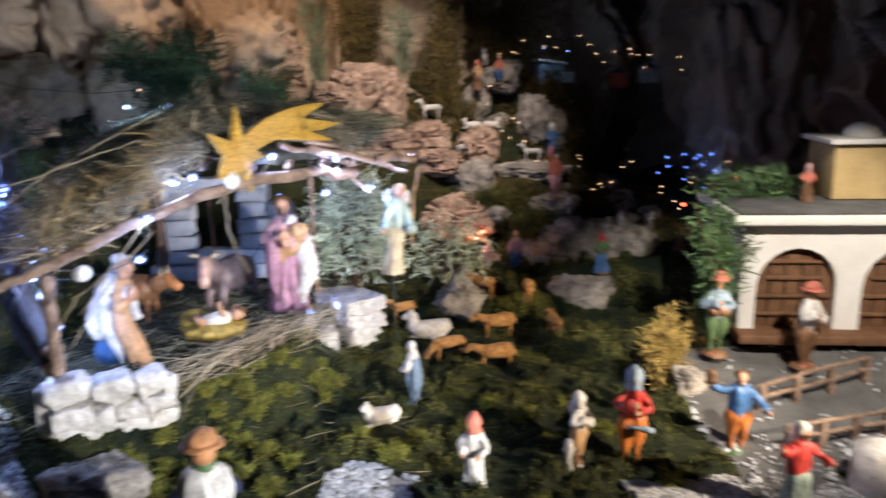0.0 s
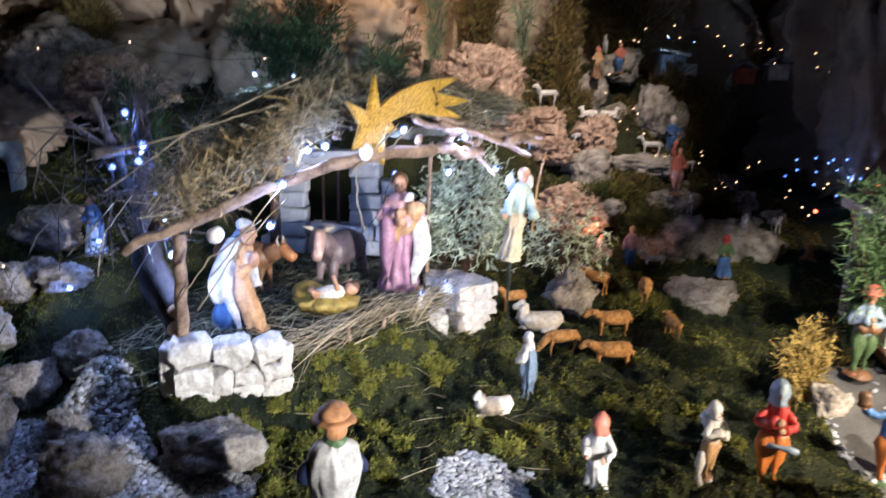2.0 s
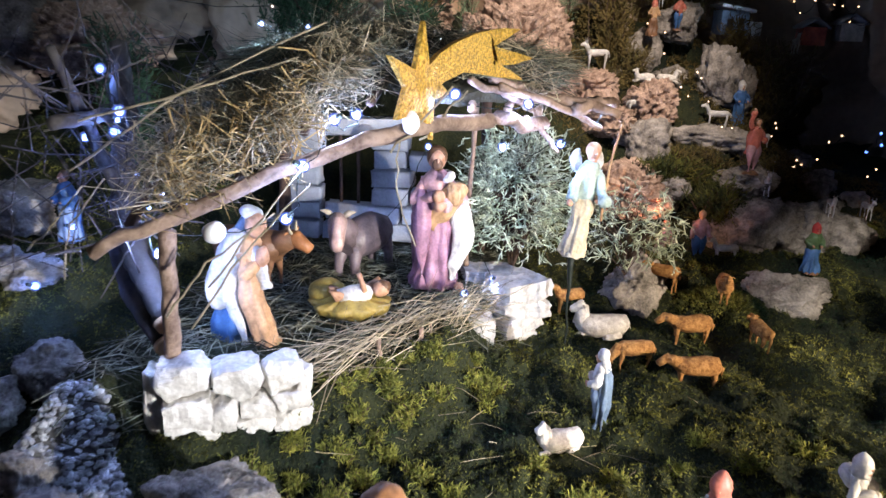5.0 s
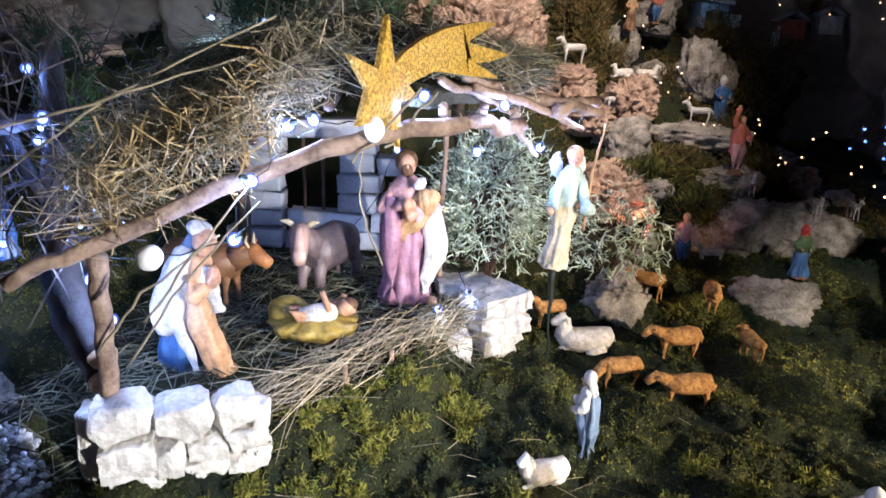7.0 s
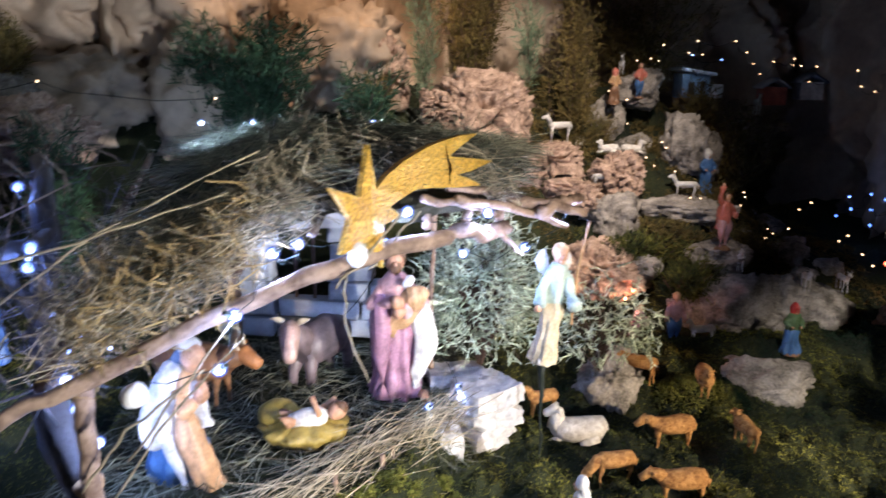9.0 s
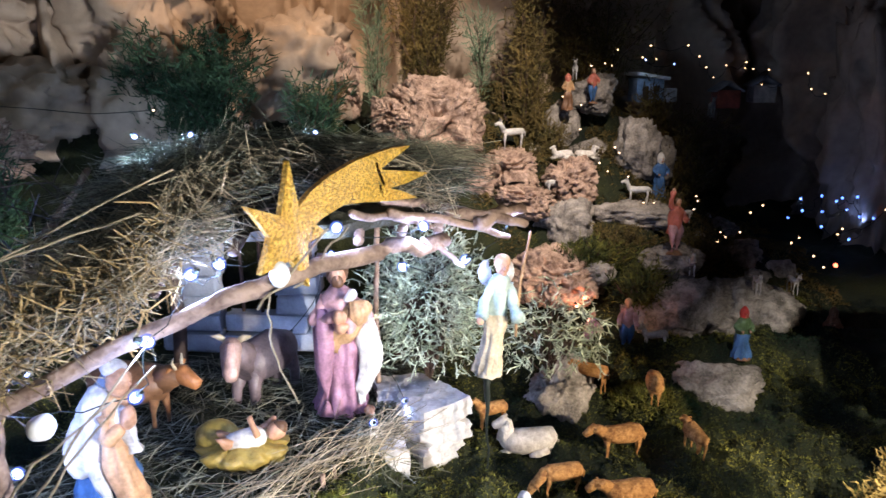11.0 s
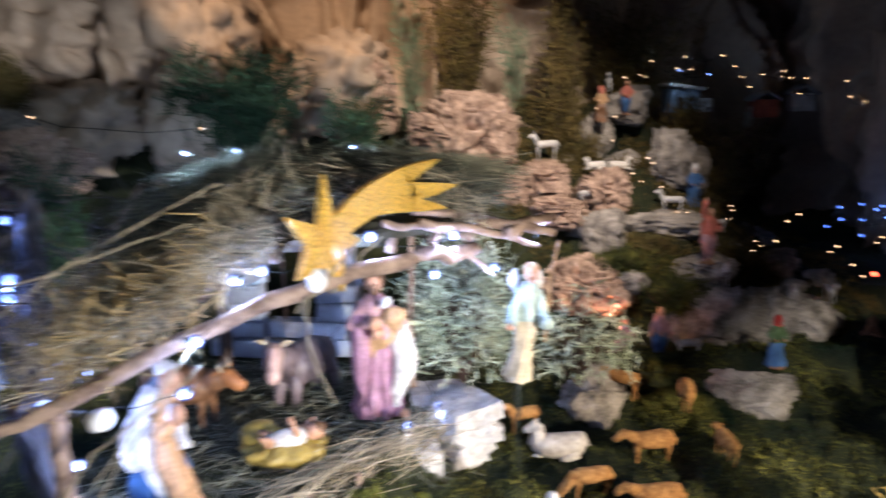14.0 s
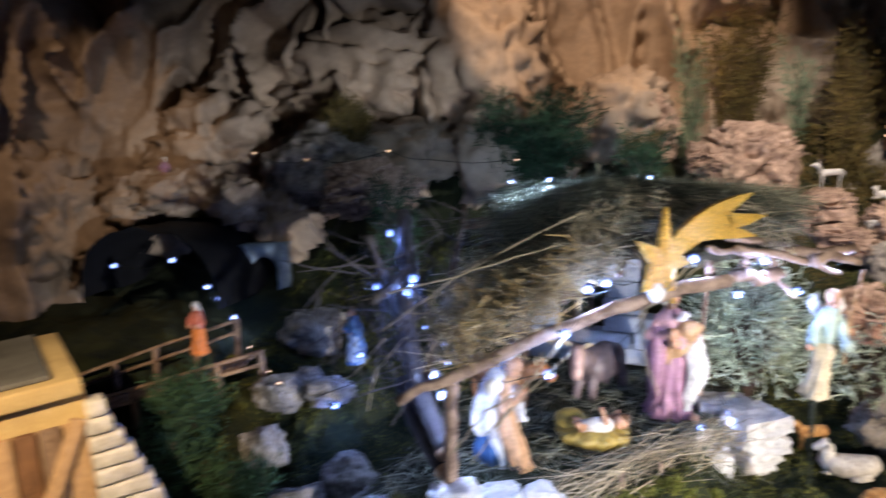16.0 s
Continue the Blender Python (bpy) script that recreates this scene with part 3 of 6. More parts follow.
        items.append((p - d * ln / 2, p + Vector((0, 0, rnd(0, 0.010))), p + d * ln / 2, rnd(0.0006, 0.0015)))
    strands("floor_straw", items, HAY, st)["kind"] = "stuff"
    items = []
    for k in range(260):
        u = rnd(0, 1)
        p = Vector((-0.66, 1.49, 0.17)).lerp(Vector((-0.31, 1.85, 0.20)), u) + Vector((rnd(-0.04, 0.04), rnd(-0.05, 0.05), rnd(-0.03, 0.03)))
        d = Vector((0.70, 0.70, 0.1)) + rvec(0.28)
        d.normalize()
        ln = rnd(0.08, 0.26)
        items.append((p - d * ln / 2, p + Vector((0, 0, rnd(0.004, 0.018))), p + d * ln / 2, rnd(0.0006, 0.0013)))
    strands("edge_straw", items, STRAW, st)["kind"] = "stuff"
    for x, y, r in ((-0.445, 1.67, 0.006), (-0.43, 1.70, 0.004), (-0.40, 1.72, 0.005), (-0.52, 1.60, 0.005)):
        branch("edge_stick", [(x, y, 0.06), (x + 0.004, y, 0.13), (x, y + 0.005, 0.20)], (r, r, r * 0.9), BARK, st, 6, 0.002)
    # rear wall of stone blocks with a barred window
    blocks = [(-0.90, 0.24, 0.15), (-0.75, 0.235, 0.13), (-0.61, 0.24, 0.13), (-0.48, 0.24, 0.12), (-0.885, 0.295, 0.13), (-0.70, 0.295, 0.21), (-0.54, 0.295, 0.09), (-0.868, 0.345, 0.10), (-0.62, 0.345, 0.10),
              (-0.52, 0.345, 0.08), (-0.875, 0.395, 0.11), (-0.615, 0.398, 0.115), (-0.865, 0.445, 0.10), (-0.62, 0.45, 0.09), (-0.53, 0.445, 0.08), (-0.87, 0.495, 0.11), (-0.62, 0.50, 0.10), (-0.74, 0.535, 0.34)]
    for x, z, w in blocks:
        bm = bmesh.new()
        box(bm, (0, 0, 0), (w, rnd(0.05, 0.065), 0.047), bev=0.006)
        for v in bm.verts:
            v.co += rvec(0.0018)
        ob = part("stone_block", bm, GREYSTONE, st)
        ob.location, ob.rotation_euler = (x, 2.26 + rnd(-0.008, 0.008), z - 0.012), (0, rnd(-0.04, 0.04), rnd(-0.05, 0.05))
    for x in (-0.765, -0.715):
        branch("window_bar", [(x, 2.262, 0.30), (x, 2.262, 0.51)], (0.005, 0.005), DARKWOOD, st, 6, 0.001)
    # stub wall of white blocks below the front post
    for u, out, z, w, d, h, a in ((0.045, 0.0, 0.228, 0.092, 0.075, 0.056, -6), (0.137, 0.0, 0.214, 0.088, 0.07, 0.066, 3), (0.219, 0.004, 0.212, 0.074, 0.06, 0.056, 6), (0.264, 0.004, 0.197, 0.030, 0.05, 0.044, -8),
                                  (0.042, -0.006, 0.170, 0.084, 0.075, 0.056, 4), (0.107, -0.012, 0.156, 0.055, 0.06, 0.050, -8), (0.168, -0.004, 0.162, 0.062, 0.06, 0.036, 5), (0.236, 0.0, 0.166, 0.070, 0.06, 0.036, 0),
                                  (0.060, 0.0, 0.118, 0.100, 0.07, 0.046, 0), (0.160, 0.0, 0.124, 0.090, 0.06, 0.040, 4), (0.240, 0.004, 0.128, 0.070, 0.06, 0.038, -4), (-0.016, 0.026, 0.165, 0.040, 0.07, 0.130, 10)):
        ob = part("white_block", hewn(w * 0.90, d, h, u * 91 + z * 57), WHITESTONE, st)
        ob.matrix_local = pose(-0.828 + 0.80 * u - 0.40 * out, 1.337 + 0.37 * u + 0.915 * out, z, rnd(-3, 3), rnd(-3, 3), 23.6 + a)
        for p in ob.data.polygons:
            p.use_smooth = False
    return st


build_stable()


def layered_stone(at, size, turn):
    """A pale slab with chipped edges and split layers."""
    ob = part("stone", hewn(*size, at[2] * 77 + at[0] * 13, 0.0022), PALESTONE)
    for p in ob.data.polygons:
        p.use_smooth = False
    ob.matrix_world = pose(*at, rnd(-4, 4), rnd(-4, 4), turn)
    return tagged(ob, "pale layered stone beside the stable's front edge", "stone", "stones at the stable")


for c, d, a in (((-0.255, 1.925, 0.214), (0.128, 0.110, 0.044), 40), ((-0.252, 1.920, 0.172), (0.122, 0.100, 0.044), 36), ((-0.262, 1.917, 0.130), (0.112, 0.100, 0.046), 42), ((-0.268, 1.92, 0.09), (0.105, 0.10, 0.045), 38),
                ((-0.335, 1.835, 0.130), (0.060, 0.06, 0.085), 20), ((-0.325, 2.02, 0.200), (0.13, 0.09, 0.045), 15)):
    layered_stone(c, d, a)


def build_star():
    """Flat glittering comet with a five-pointed head and a swept three-tongued tail."""
    st = tagged(new("comet_star"), "golden glitter comet star ornament fixed on the hay roof", "star ornament")
    o, ux, uz = Vector((-0.435, 1.486, 0.715)), Vector((0.487, 0.873, 0)).normalized(), Vector((0, 0, 1))
    nrm = ux.cross(uz)

    def flat(name, rows, lift, point=None):
        """A 10 mm board from strips of (upper, lower) edge pairs, or a fan round a point."""
        bm = bmesh.new()

        def put(q, t):
            return bm.verts.new(o + ux * q[0] + uz * q[1] + nrm * t)
        for strip in rows:
            f = [[put(q, 0.006 + lift) for q in pair] for pair in strip]
            b = [[put(q, lift - 0.004) for q in pair] for pair in strip]
            for i in range(len(strip) - 1):
                bm.faces.new((f[i][0], f[i][1], f[i + 1][1], f[i + 1][0]))
                bm.faces.new((b[i][0], b[i + 1][0], b[i + 1][1], b[i][1]))
                bm.faces.new((f[i][0], f[i + 1][0], b[i + 1][0], b[i][0]))
                bm.faces.new((f[i][1], b[i][1], b[i + 1][1], f[i + 1][1]))
        if point:
            tips = point[1:]
            c, d = put(point[0], 0.011 + lift), put(point[0], lift - 0.004)
            f, b = [put(q, 0.006 + lift) for q in tips], [put(q, lift - 0.004) for q in tips]
            for i in range(len(tips)):
                j = (i + 1) % len(tips)
                bm.faces.new((c, f[i], f[j])), bm.faces.new((d, b[j], b[i])), bm.faces.new((f[i], b[i], b[j], f[j]))
        ob = part(name, bm, GLITTER, st)
        for p in ob.data.polygons:
            p.use_smooth = False

    flat("star_head", [], 0.005, [(0.0, -0.016), (0.002, 0.082), (0.017, 0.014), (0.034, -0.002), (0.073, -0.031), (0.031, -0.038), (0.030, -0.103), (-0.004, -0.055), (-0.062, -0.063), (-0.041, -0.016), (-0.079, 0.032), (-0.019, 0.010)])
    flat("star_tail", [
        [((0.0, 0.0), (0.02, -0.03)), ((0.02, 0.014), (0.045, -0.02)), ((0.05, 0.034), (0.07, -0.010)), ((0.09, 0.050), (0.12, 0.002)), ((0.15, 0.065), (0.17, -0.002)), ((0.20, 0.072), (0.22, -0.008))],
        [((0.20, 0.072), (0.214, 0.044)), ((0.25, 0.076), (0.255, 0.058)), ((0.302, 0.076), (0.302, 0.074))],
        [((0.207, 0.058), (0.235, 0.010)), ((0.225, 0.043), (0.25, 0.011)), ((0.29, 0.034), (0.29, 0.012)), ((0.358, 0.023), (0.358, 0.021))],
        [((0.220, 0.020), (0.22, -0.008)), ((0.245, 0.010), (0.25, -0.012)), ((0.28, 0.0), (0.28, -0.014)), ((0.322, -0.016), (0.322, -0.018))]], 0.0)


build_star()

# ---------------------------------------------------------------- lights on wires


def bulb_string(name, pts, material, r, label, wire=True, lamps=(), colour=(0.50, 0.64, 1.0), watts=0.05, sag=0.02):
    st = tagged(new(name), label, "string lights")
    me = bpy.data.meshes.new("bulb")
    bm = bmesh.new()
    bmesh.ops.create_icosphere(bm, subdivisions=2, radius=r)
    for v in bm.verts:
        v.co.z *= 1.25
    bm.to_mesh(me)
    bm.free()
    me.materials.append(material)
    for p in me.polygons:
        p.use_smooth = True
    sock = bpy.data.meshes.new("socket")
    bm = bmesh.new()
    tube(bm, [(0, 0, r * 0.9), (0, 0, r * 1.5), (0, 0, r * 2.3)], (r * 0.62, r * 0.66, r * 0.45), 0, 7)
    bm.to_mesh(sock)
    bm.free()
    sock.materials.append(WIRE)
    shell = None
    # glowing shell round each larger cool bulb imitates its bloom
    if material in (LED, ICELED) and r > 0.004:
        shell = bpy.data.meshes.new("halo")
        bm = bmesh.new()
        bmesh.ops.create_icosphere(bm, subdivisions=3, radius=r * 1.45)
        bm.to_mesh(shell)
        bm.free()
        shell.materials.append(HALO)
        for p in shell.polygons:
            p.use_smooth = True
    for i, p in enumerate(pts):
        b = new("bulb", me)
        if shell:
            halo = new("halo", shell)
            halo.parent = b
        new("socket", sock).parent = b
        b.parent, b.location, b.rotation_euler = st, p, (rnd(-1, 1), rnd(-1, 1), 0)
        if i in lamps:
            lamp = bpy.data.lights.new(name + "_light", "POINT")
            lamp.energy, lamp.color, lamp.shadow_soft_size = watts, colour, r * 1.3
            lo = new("bulb_light", lamp)
            lo.location = Vector(p) + Vector((0.004, -0.016, -0.012))
    if wire:
        bm = bmesh.new()
        line = []
        for a, b in zip(pts, pts[1:]):
            a, b = Vector(a), Vector(b)
            line += [a.lerp(b, k / 6) - Vector((0, 0, sag * math.sin(math.pi * k / 6))) + (rvec(0.004) if k else Vector()) for k in range(6)]
        tube(bm, line + [Vector(pts[-1])], [0.0010] * (len(line) + 1), 0, 4)
        part("wire", bm, WIRE, st)
    return st


bulb_string("stable_lights", [(-0.86, 1.463, 0.328), (-0.845, 1.40, 0.42), (-0.87, 1.42, 0.455), (-0.618, 1.375, 0.50), (-0.580, 1.345, 0.590), (-0.561, 1.453, 0.645), (-0.535, 1.49, 0.65), (-0.386, 1.60, 0.679),
                              (-0.258, 1.714, 0.657), (-0.304, 1.806, 0.559), (-0.186, 1.822, 0.569), (-0.097, 1.904, 0.637)], LED, 0.0072, "string of cool white LED bulbs along the stable's beam", lamps=range(12), colour=(0.36, 0.50, 1.0), watts=0.16)
bulb_string("floor_lights", [(-0.413, 1.62, 0.125), (-0.371, 1.83, 0.222), (-0.312, 1.90, 0.235), (-0.50, 2.12, 0.50), (-0.626, 2.17, 0.279)], LED, 0.0066, "cool white LED bulbs on the stable's straw floor", lamps=(0, 1, 2, 3, 4), colour=(0.40, 0.54, 1.0), watts=0.035)
bulb_string("side_lights", [(-1.232, 1.60, 0.26), (-1.233, 1.741, 0.346), (-1.137, 1.683, 0.556), (-0.96, 1.50, 0.60), (-0.93, 1.47, 0.64), (-1.10, 1.70, 0.69)], ICELED, 0.0074, "cool white LED bulbs on the branches beside the stable", lamps=range(6),
            colour=(0.18, 0.32, 1.0), watts=0.085)
bulb_string("roof_lights", [(-0.88, 2.0, 0.785), (-0.80, 2.10, 0.78), (-0.541, 2.2, 0.775)], LED, 0.005, "cool white LED bulbs in the hay behind the roof", lamps=(0, 1, 2), colour=(0.45, 0.65, 1.0), watts=0.25)
bulb_string("branch_lights", [(-0.935, 1.47, 0.624), (-0.91, 1.47, 0.536), (-0.889, 1.48, 0.523), (-0.868, 1.47, 0.503), (-0.832, 1.48, 0.482), (-0.86, 1.47, 0.462), (-0.895, 1.47, 0.477)], ICELED, 0.0035, "tiny cool white LED bulbs twined in the branches", lamps=(3,), colour=(0.22, 0.36, 1.0), watts=0.04)

# ---------------------------------------------------------------- rocks and plants
for seed, c, s, a, kind in (
        (11, (-0.275, 2.82, 0.750), (0.180, 0.10, 0.165), 0, "K"), (12, (-0.052, 2.78, 0.60), (0.105, 0.085, 0.080), 20, "K"), (13, (-0.01, 2.66, 0.522), (0.10, 0.07, 0.055), -20, "K"),
        (14, (-0.20, 2.72, 0.59), (0.12, 0.09, 0.07), 0, "K"), (15, (-0.62, 2.80, 0.90), (0.12, 0.10, 0.13), 0, "P"), (16, (-0.42, 2.80, 0.78), (0.09, 0.08, 0.06), 15, "P"),
        # rock 17 takes the pinkish stone in place of warm pink light on it
        (17, (0.150, 2.77, 0.567), (0.092, 0.08, 0.095), 0, "P"), (18, (0.12, 2.68, 0.435), (0.11, 0.09, 0.11), 30, "R"), (19, (0.32, 2.77, 0.47), (0.165, 0.11, 0.05), -8, "R"),
        (20, (0.39, 2.92, 0.655), (0.085, 0.07, 0.120), 0, "R"), (21, (0.27, 3.15, 0.83), (0.09, 0.07, 0.075), 0, "R"), (22, (0.16, 3.10, 0.72), (0.06, 0.06, 0.10), 0, "R"), (44, (0.48, 3.0, 0.62), (0.06, 0.06, 0.09), 0, "R"),
        (23, (0.062, 2.15, 0.120), (0.092, 0.075, 0.105), 25, "R"), (24, (0.430, 2.19, 0.115), (0.125, 0.08, 0.085), -22, "R"), (25, (0.452, 2.49, 0.235), (0.165, 0.09, 0.115), 6, "R"),
        (26, (0.57, 2.53, 0.27), (0.075, 0.07, 0.055), 0, "R"), (27, (0.655, 2.53, 0.20), (0.175, 0.11, 0.130), 10, "R"), (28, (0.07, 2.47, 0.33), (0.14, 0.10, 0.09), 0, "P"),
        (29, (0.42, 2.55, 0.375), (0.09, 0.08, 0.05), 0, "R"), (30, (0.19, 2.50, 0.345), (0.06, 0.06, 0.05), 0, "R"),
        (31, (-0.715, 1.235, 0.065), (0.095, 0.075, 0.062), 15, "R"), (32, (-0.91, 1.14, 0.075), (0.095, 0.08, 0.055), -10, "R"), (33, (-1.02, 1.25, 0.07), (0.045, 0.04, 0.05), 0, "R"),
        (34, (-1.15, 1.5, 0.13), (0.065, 0.06, 0.06), 30, "R"), (35, (-1.40, 1.72, 0.255), (0.06, 0.06, 0.05), 0, "R"), (36, (-1.16, 1.20, 0.11), (0.06, 0.05, 0.09), 0, "R"), (37, (-1.22, 1.38, 0.10), (0.08, 0.06, 0.06), 20, "R"),
        (38, (-1.51, 1.92, 0.33), (0.115, 0.09, 0.075), 0, "R"), (39, (-1.43, 1.64, 0.255), (0.08, 0.06, 0.05), 0, "R"), (40, (-1.29, 1.66, 0.265), (0.075, 0.06, 0.04), 20, "R"), (41, (-1.50, 2.30, 0.72), (0.20, 0.12, 0.11), 0, "P"),
        (42, (-1.36, 1.46, 0.19), (0.06, 0.05, 0.06), 0, "R"), (43, (0.605, 1.60, 0.085), (0.05, 0.045, 0.05), 0, "R"), (45, (-1.05, 2.65, 0.70), (0.22, 0.14, 0.13), 0, "R"), (46, (-1.75, 2.45, 0.80), (0.25, 0.16, 0.16), 0, "R"),
        (47, (-1.80, 2.62, 0.55), (0.20, 0.14, 0.20), 0, "R"), (48, (-1.1, 1.05, 0.09), (0.07, 0.06, 0.06), 10, "R"), (49, (-1.02, 1.42, 0.12), (0.06, 0.05, 0.05), 0, "R"), (51, (-0.30, 2.76, 0.62), (0.17, 0.08, 0.075), 0, "P"), (50, (0.24, 2.98, 0.63), (0.09, 0.07, 0.05), 0, "R")):
    if kind == "K":
        rock(c, s, PINKROCK, seed, a, "tall pinkish porous rock riddled with holes and ledges", rugged=0.30, pits=0.95, sub=6, strata=0.11)
    elif kind == "P":
        rock(c, s, PINKROCK, seed, a, "pinkish porous rock with holes on the hillside", rugged=0.34, pits=0.5, sub=6)
    else:
        rock(c, s, ROCK, seed, a)


def bush(name, at, size, material, n, label, leaf=0.02, r=0.0014, stems=7, spread=1.0, up=0.5, category="bush"):
    """Stems with sprigs of thin needles round them."""
    ob = tagged(new(name), label, category)
    ob.location = at
    stem, need = [], []
    for k in range(stems):
        th = rnd(0, 2 * math.pi)
        rr = rnd(0, 0.8) * spread
        tip = Vector((math.cos(th) * rr * size[0], math.sin(th) * rr * size[1], size[2] * rnd(0.55, 1.0)))
        mid = tip * 0.5 + Vector((rnd(-0.2, 0.2) * size[0], rnd(-0.2, 0.2) * size[1], 0))
        stem.append((Vector((rnd(-0.1, 0.1) * size[0], rnd(-0.1, 0.1) * size[1], 0)), mid, tip, r * 1.8))
        for i in range(n // stems):
            t = rnd(0.12, 1.0)
            p = (mid * (2 * t) if t < 0.5 else mid.lerp(tip, 2 * t - 1)) + Vector((rnd(-1, 1) * size[0], rnd(-1, 1) * size[1], rnd(-1, 1) * size[2])) * 0.20
            d = (Vector((p.x, p.y, 0)) * (0.8 / max(size[0], 0.01)) + Vector((0, 0, up)) + rvec(0.55)).normalized()
            ln = leaf * rnd(0.6, 1.5)
            need.append((p, p + d * ln * 0.5 + rvec(0.002), p + d * ln, r * rnd(0.7, 1.2)))
    strands("stem", stem, DARKWOOD, ob)["kind"] = "stuff"
    strands("foliage", need, material, ob)["kind"] = "stuff"
    return ob


def sprig_bush(at, size, n, label, droop=0.0):
    """A rounded crown of curling sprigs, each with forked side twigs."""
    ob = tagged(new("rosemary_bush"), label, "bush")
    ob.location = at
    stem, need = [], []
    c = Vector((0, 0, size[2]))
    for k in range(n):
        d = rvec().normalized()
        if d.z < -0.75 or d.y > 0.8:
            continue
        lump = 0.84 + 0.40 * noise.noise(d * 2.1 + Vector(at) * 5)
        root = c + Vector((d.x * size[0], d.y * size[1], d.z * size[2])) * lump * rnd(0.45, 1.0)
        way = (d * 0.45 + rvec(0.62) + Vector((0, -0.15, -droop))).normalized()
        ln = rnd(0.022, 0.052)
        mid = root + way * ln * 0.5 + rvec(0.004)
        tip = mid + (way + rvec(0.30)).normalized() * ln * 0.5
        if k % 4 == 0:
            stem.append((c * rnd(0.1, 0.6), c.lerp(root, 0.5) + rvec(0.008), root, 0.0013))
        need.append((root, mid, tip, rnd(0.0014, 0.0022)))
        for j in range(4):
            p = mid.lerp(tip, rnd(0, 1)) if j % 2 else root.lerp(mid, rnd(0.2, 1))
            e = (way * rnd(0.2, 0.9) + rvec(0.55)).normalized() * rnd(0.009, 0.022)
            need.append((p, p + e * 0.55 + rvec(0.002), p + e, rnd(0.0010, 0.0017)))
    strands("stem", stem, DARKWOOD, ob)["kind"] = "stuff"
    strands("foliage", need, TWIG, ob)["kind"] = "stuff"
    return ob


sprig_bush((-0.270, 2.07, 0.17), (0.180, 0.12, 0.225), 1150, "rounded grey-green needle shrub growing beside the stable")
sprig_bush((0.010, 2.05, 0.20), (0.185, 0.10, 0.130), 260, "sparse drooping grey-green needle shrub behind the angel", 0.25)
bush("rosemary_sprig", (-0.47, 2.82, 0.78), (0.08, 0.06, 0.42), TWIGD, 750, "upright grey-green rosemary sprig between rocks", 0.028, 0.0013, 5, up=0.8)
bush("rosemary_sprig", (-0.14, 2.86, 0.86), (0.08, 0.06, 0.30), TWIGD, 450, "upright grey-green rosemary sprig between rocks", 0.028, 0.0013, 5, up=0.8)
bush("moss_shrub", (0.02, 2.98, 0.60), (0.15, 0.10, 0.55), BROWNMOSS, 5000, "tall brownish moss clump on the hillside", 0.020, 0.0017, 16)
bush("moss_shrub", (-0.33, 3.0, 0.85), (0.20, 0.10, 0.45), BROWNMOSS, 4500, "tall brownish moss clump on the hillside", 0.020, 0.0017, 16)
bush("moss_shrub", (0.33, 3.35, 0.80), (0.30, 0.12, 0.40), BROWNMOSS, 3800, "dark brown moss clump under the crumpled backdrop", 0.020, 0.0018, 16)
bush("dark_shrub", (-0.95, 2.55, 0.68), (0.27, 0.12, 0.34), LEAF, 6000, "dark green leafy sprigs behind the hay roof", 0.026, 0.0020, 14)
bush("dark_shrub", (-0.60, 2.45, 0.66), (0.14, 0.08, 0.24), LEAF, 1700, "dark green leafy sprigs behind the hay roof", 0.026, 0.0018, 10)
bush("dark_shrub", (-1.30, 2.12, 0.42), (0.15, 0.12, 0.34), LEAF, 2400, "dark green leafy sprigs beside the stable", 0.026, 0.0020, 12)
bush("moss_shrub", (-2.15, 2.30, 0.48), (0.22, 0.14, 0.26), BROWNMOSS, 3500, "brown moss clump hanging over the rocks", 0.020, 0.0018, 14)
bush("moss_shrub", (-1.62, 2.45, 0.88), (0.16, 0.10, 0.16), BROWNMOSS, 1800, "brown moss clump on the rocks", 0.020, 0.0018, 10)
bush("golden_shrub", (0.56, 1.64, 0.07), (0.10, 0.08, 0.19), GOLDBUSH, 2600, "dry golden-brown shrub beside the path", 0.018, 0.0017, 14)
bush("golden_shrub", (0.70, 1.80, 0.10), (0.08, 0.08, 0.12), GOLDBUSH, 900, "dry golden-brown shrub beside the path", 0.018, 0.0017, 9)
bush("creeper", (0.705, 1.74, 0.19), (0.105, 0.09, 0.34), CREEPER, 1900, "green creeper climbing the white house's corner", 0.026, 0.0020, 16, up=0.1)
bush("creeper", (0.90, 1.95, 0.46), (0.20, 0.10, 0.12), CREEPER, 1100, "green creeper lying on the white house's roof", 0.026, 0.0020, 12, up=0.1)
bush("dark_shrub", (-1.62, 1.52, 0.13), (0.20, 0.14, 0.20), LEAF, 2600, "dark green leafy plants below the footbridge", 0.026, 0.0020, 14)
bush("moss_ledge", (0.16, 2.50, 0.34), (0.20, 0.08, 0.10), MOSS, 2600, "bright moss tuft on the rocky ledge", 0.020, 0.0015, 18)
bush("moss_ledge", (0.32, 2.46, 0.26), (0.14, 0.08, 0.12), MOSS, 1500, "bright moss tuft on the rocky ledge", 0.020, 0.0015, 14)
bush("dark_shrub", (0.60, 3.05, 0.45), (0.22, 0.14, 0.32), BROWNMOSS, 2200, "dark moss clump on the hillside", 0.020, 0.0018, 14)


for k in range(24):
    x, y = rnd(-0.05, 0.85), rnd(2.38, 3.15)
    r = rnd(0.02, 0.05)
    rock((x, y, ground_z(x, y) + r * 0.15), (r * rnd(0.9, 1.4), r, r * rnd(0.6, 1.0)), ROCK, 100 + k, rnd(0, 180), sub=4)
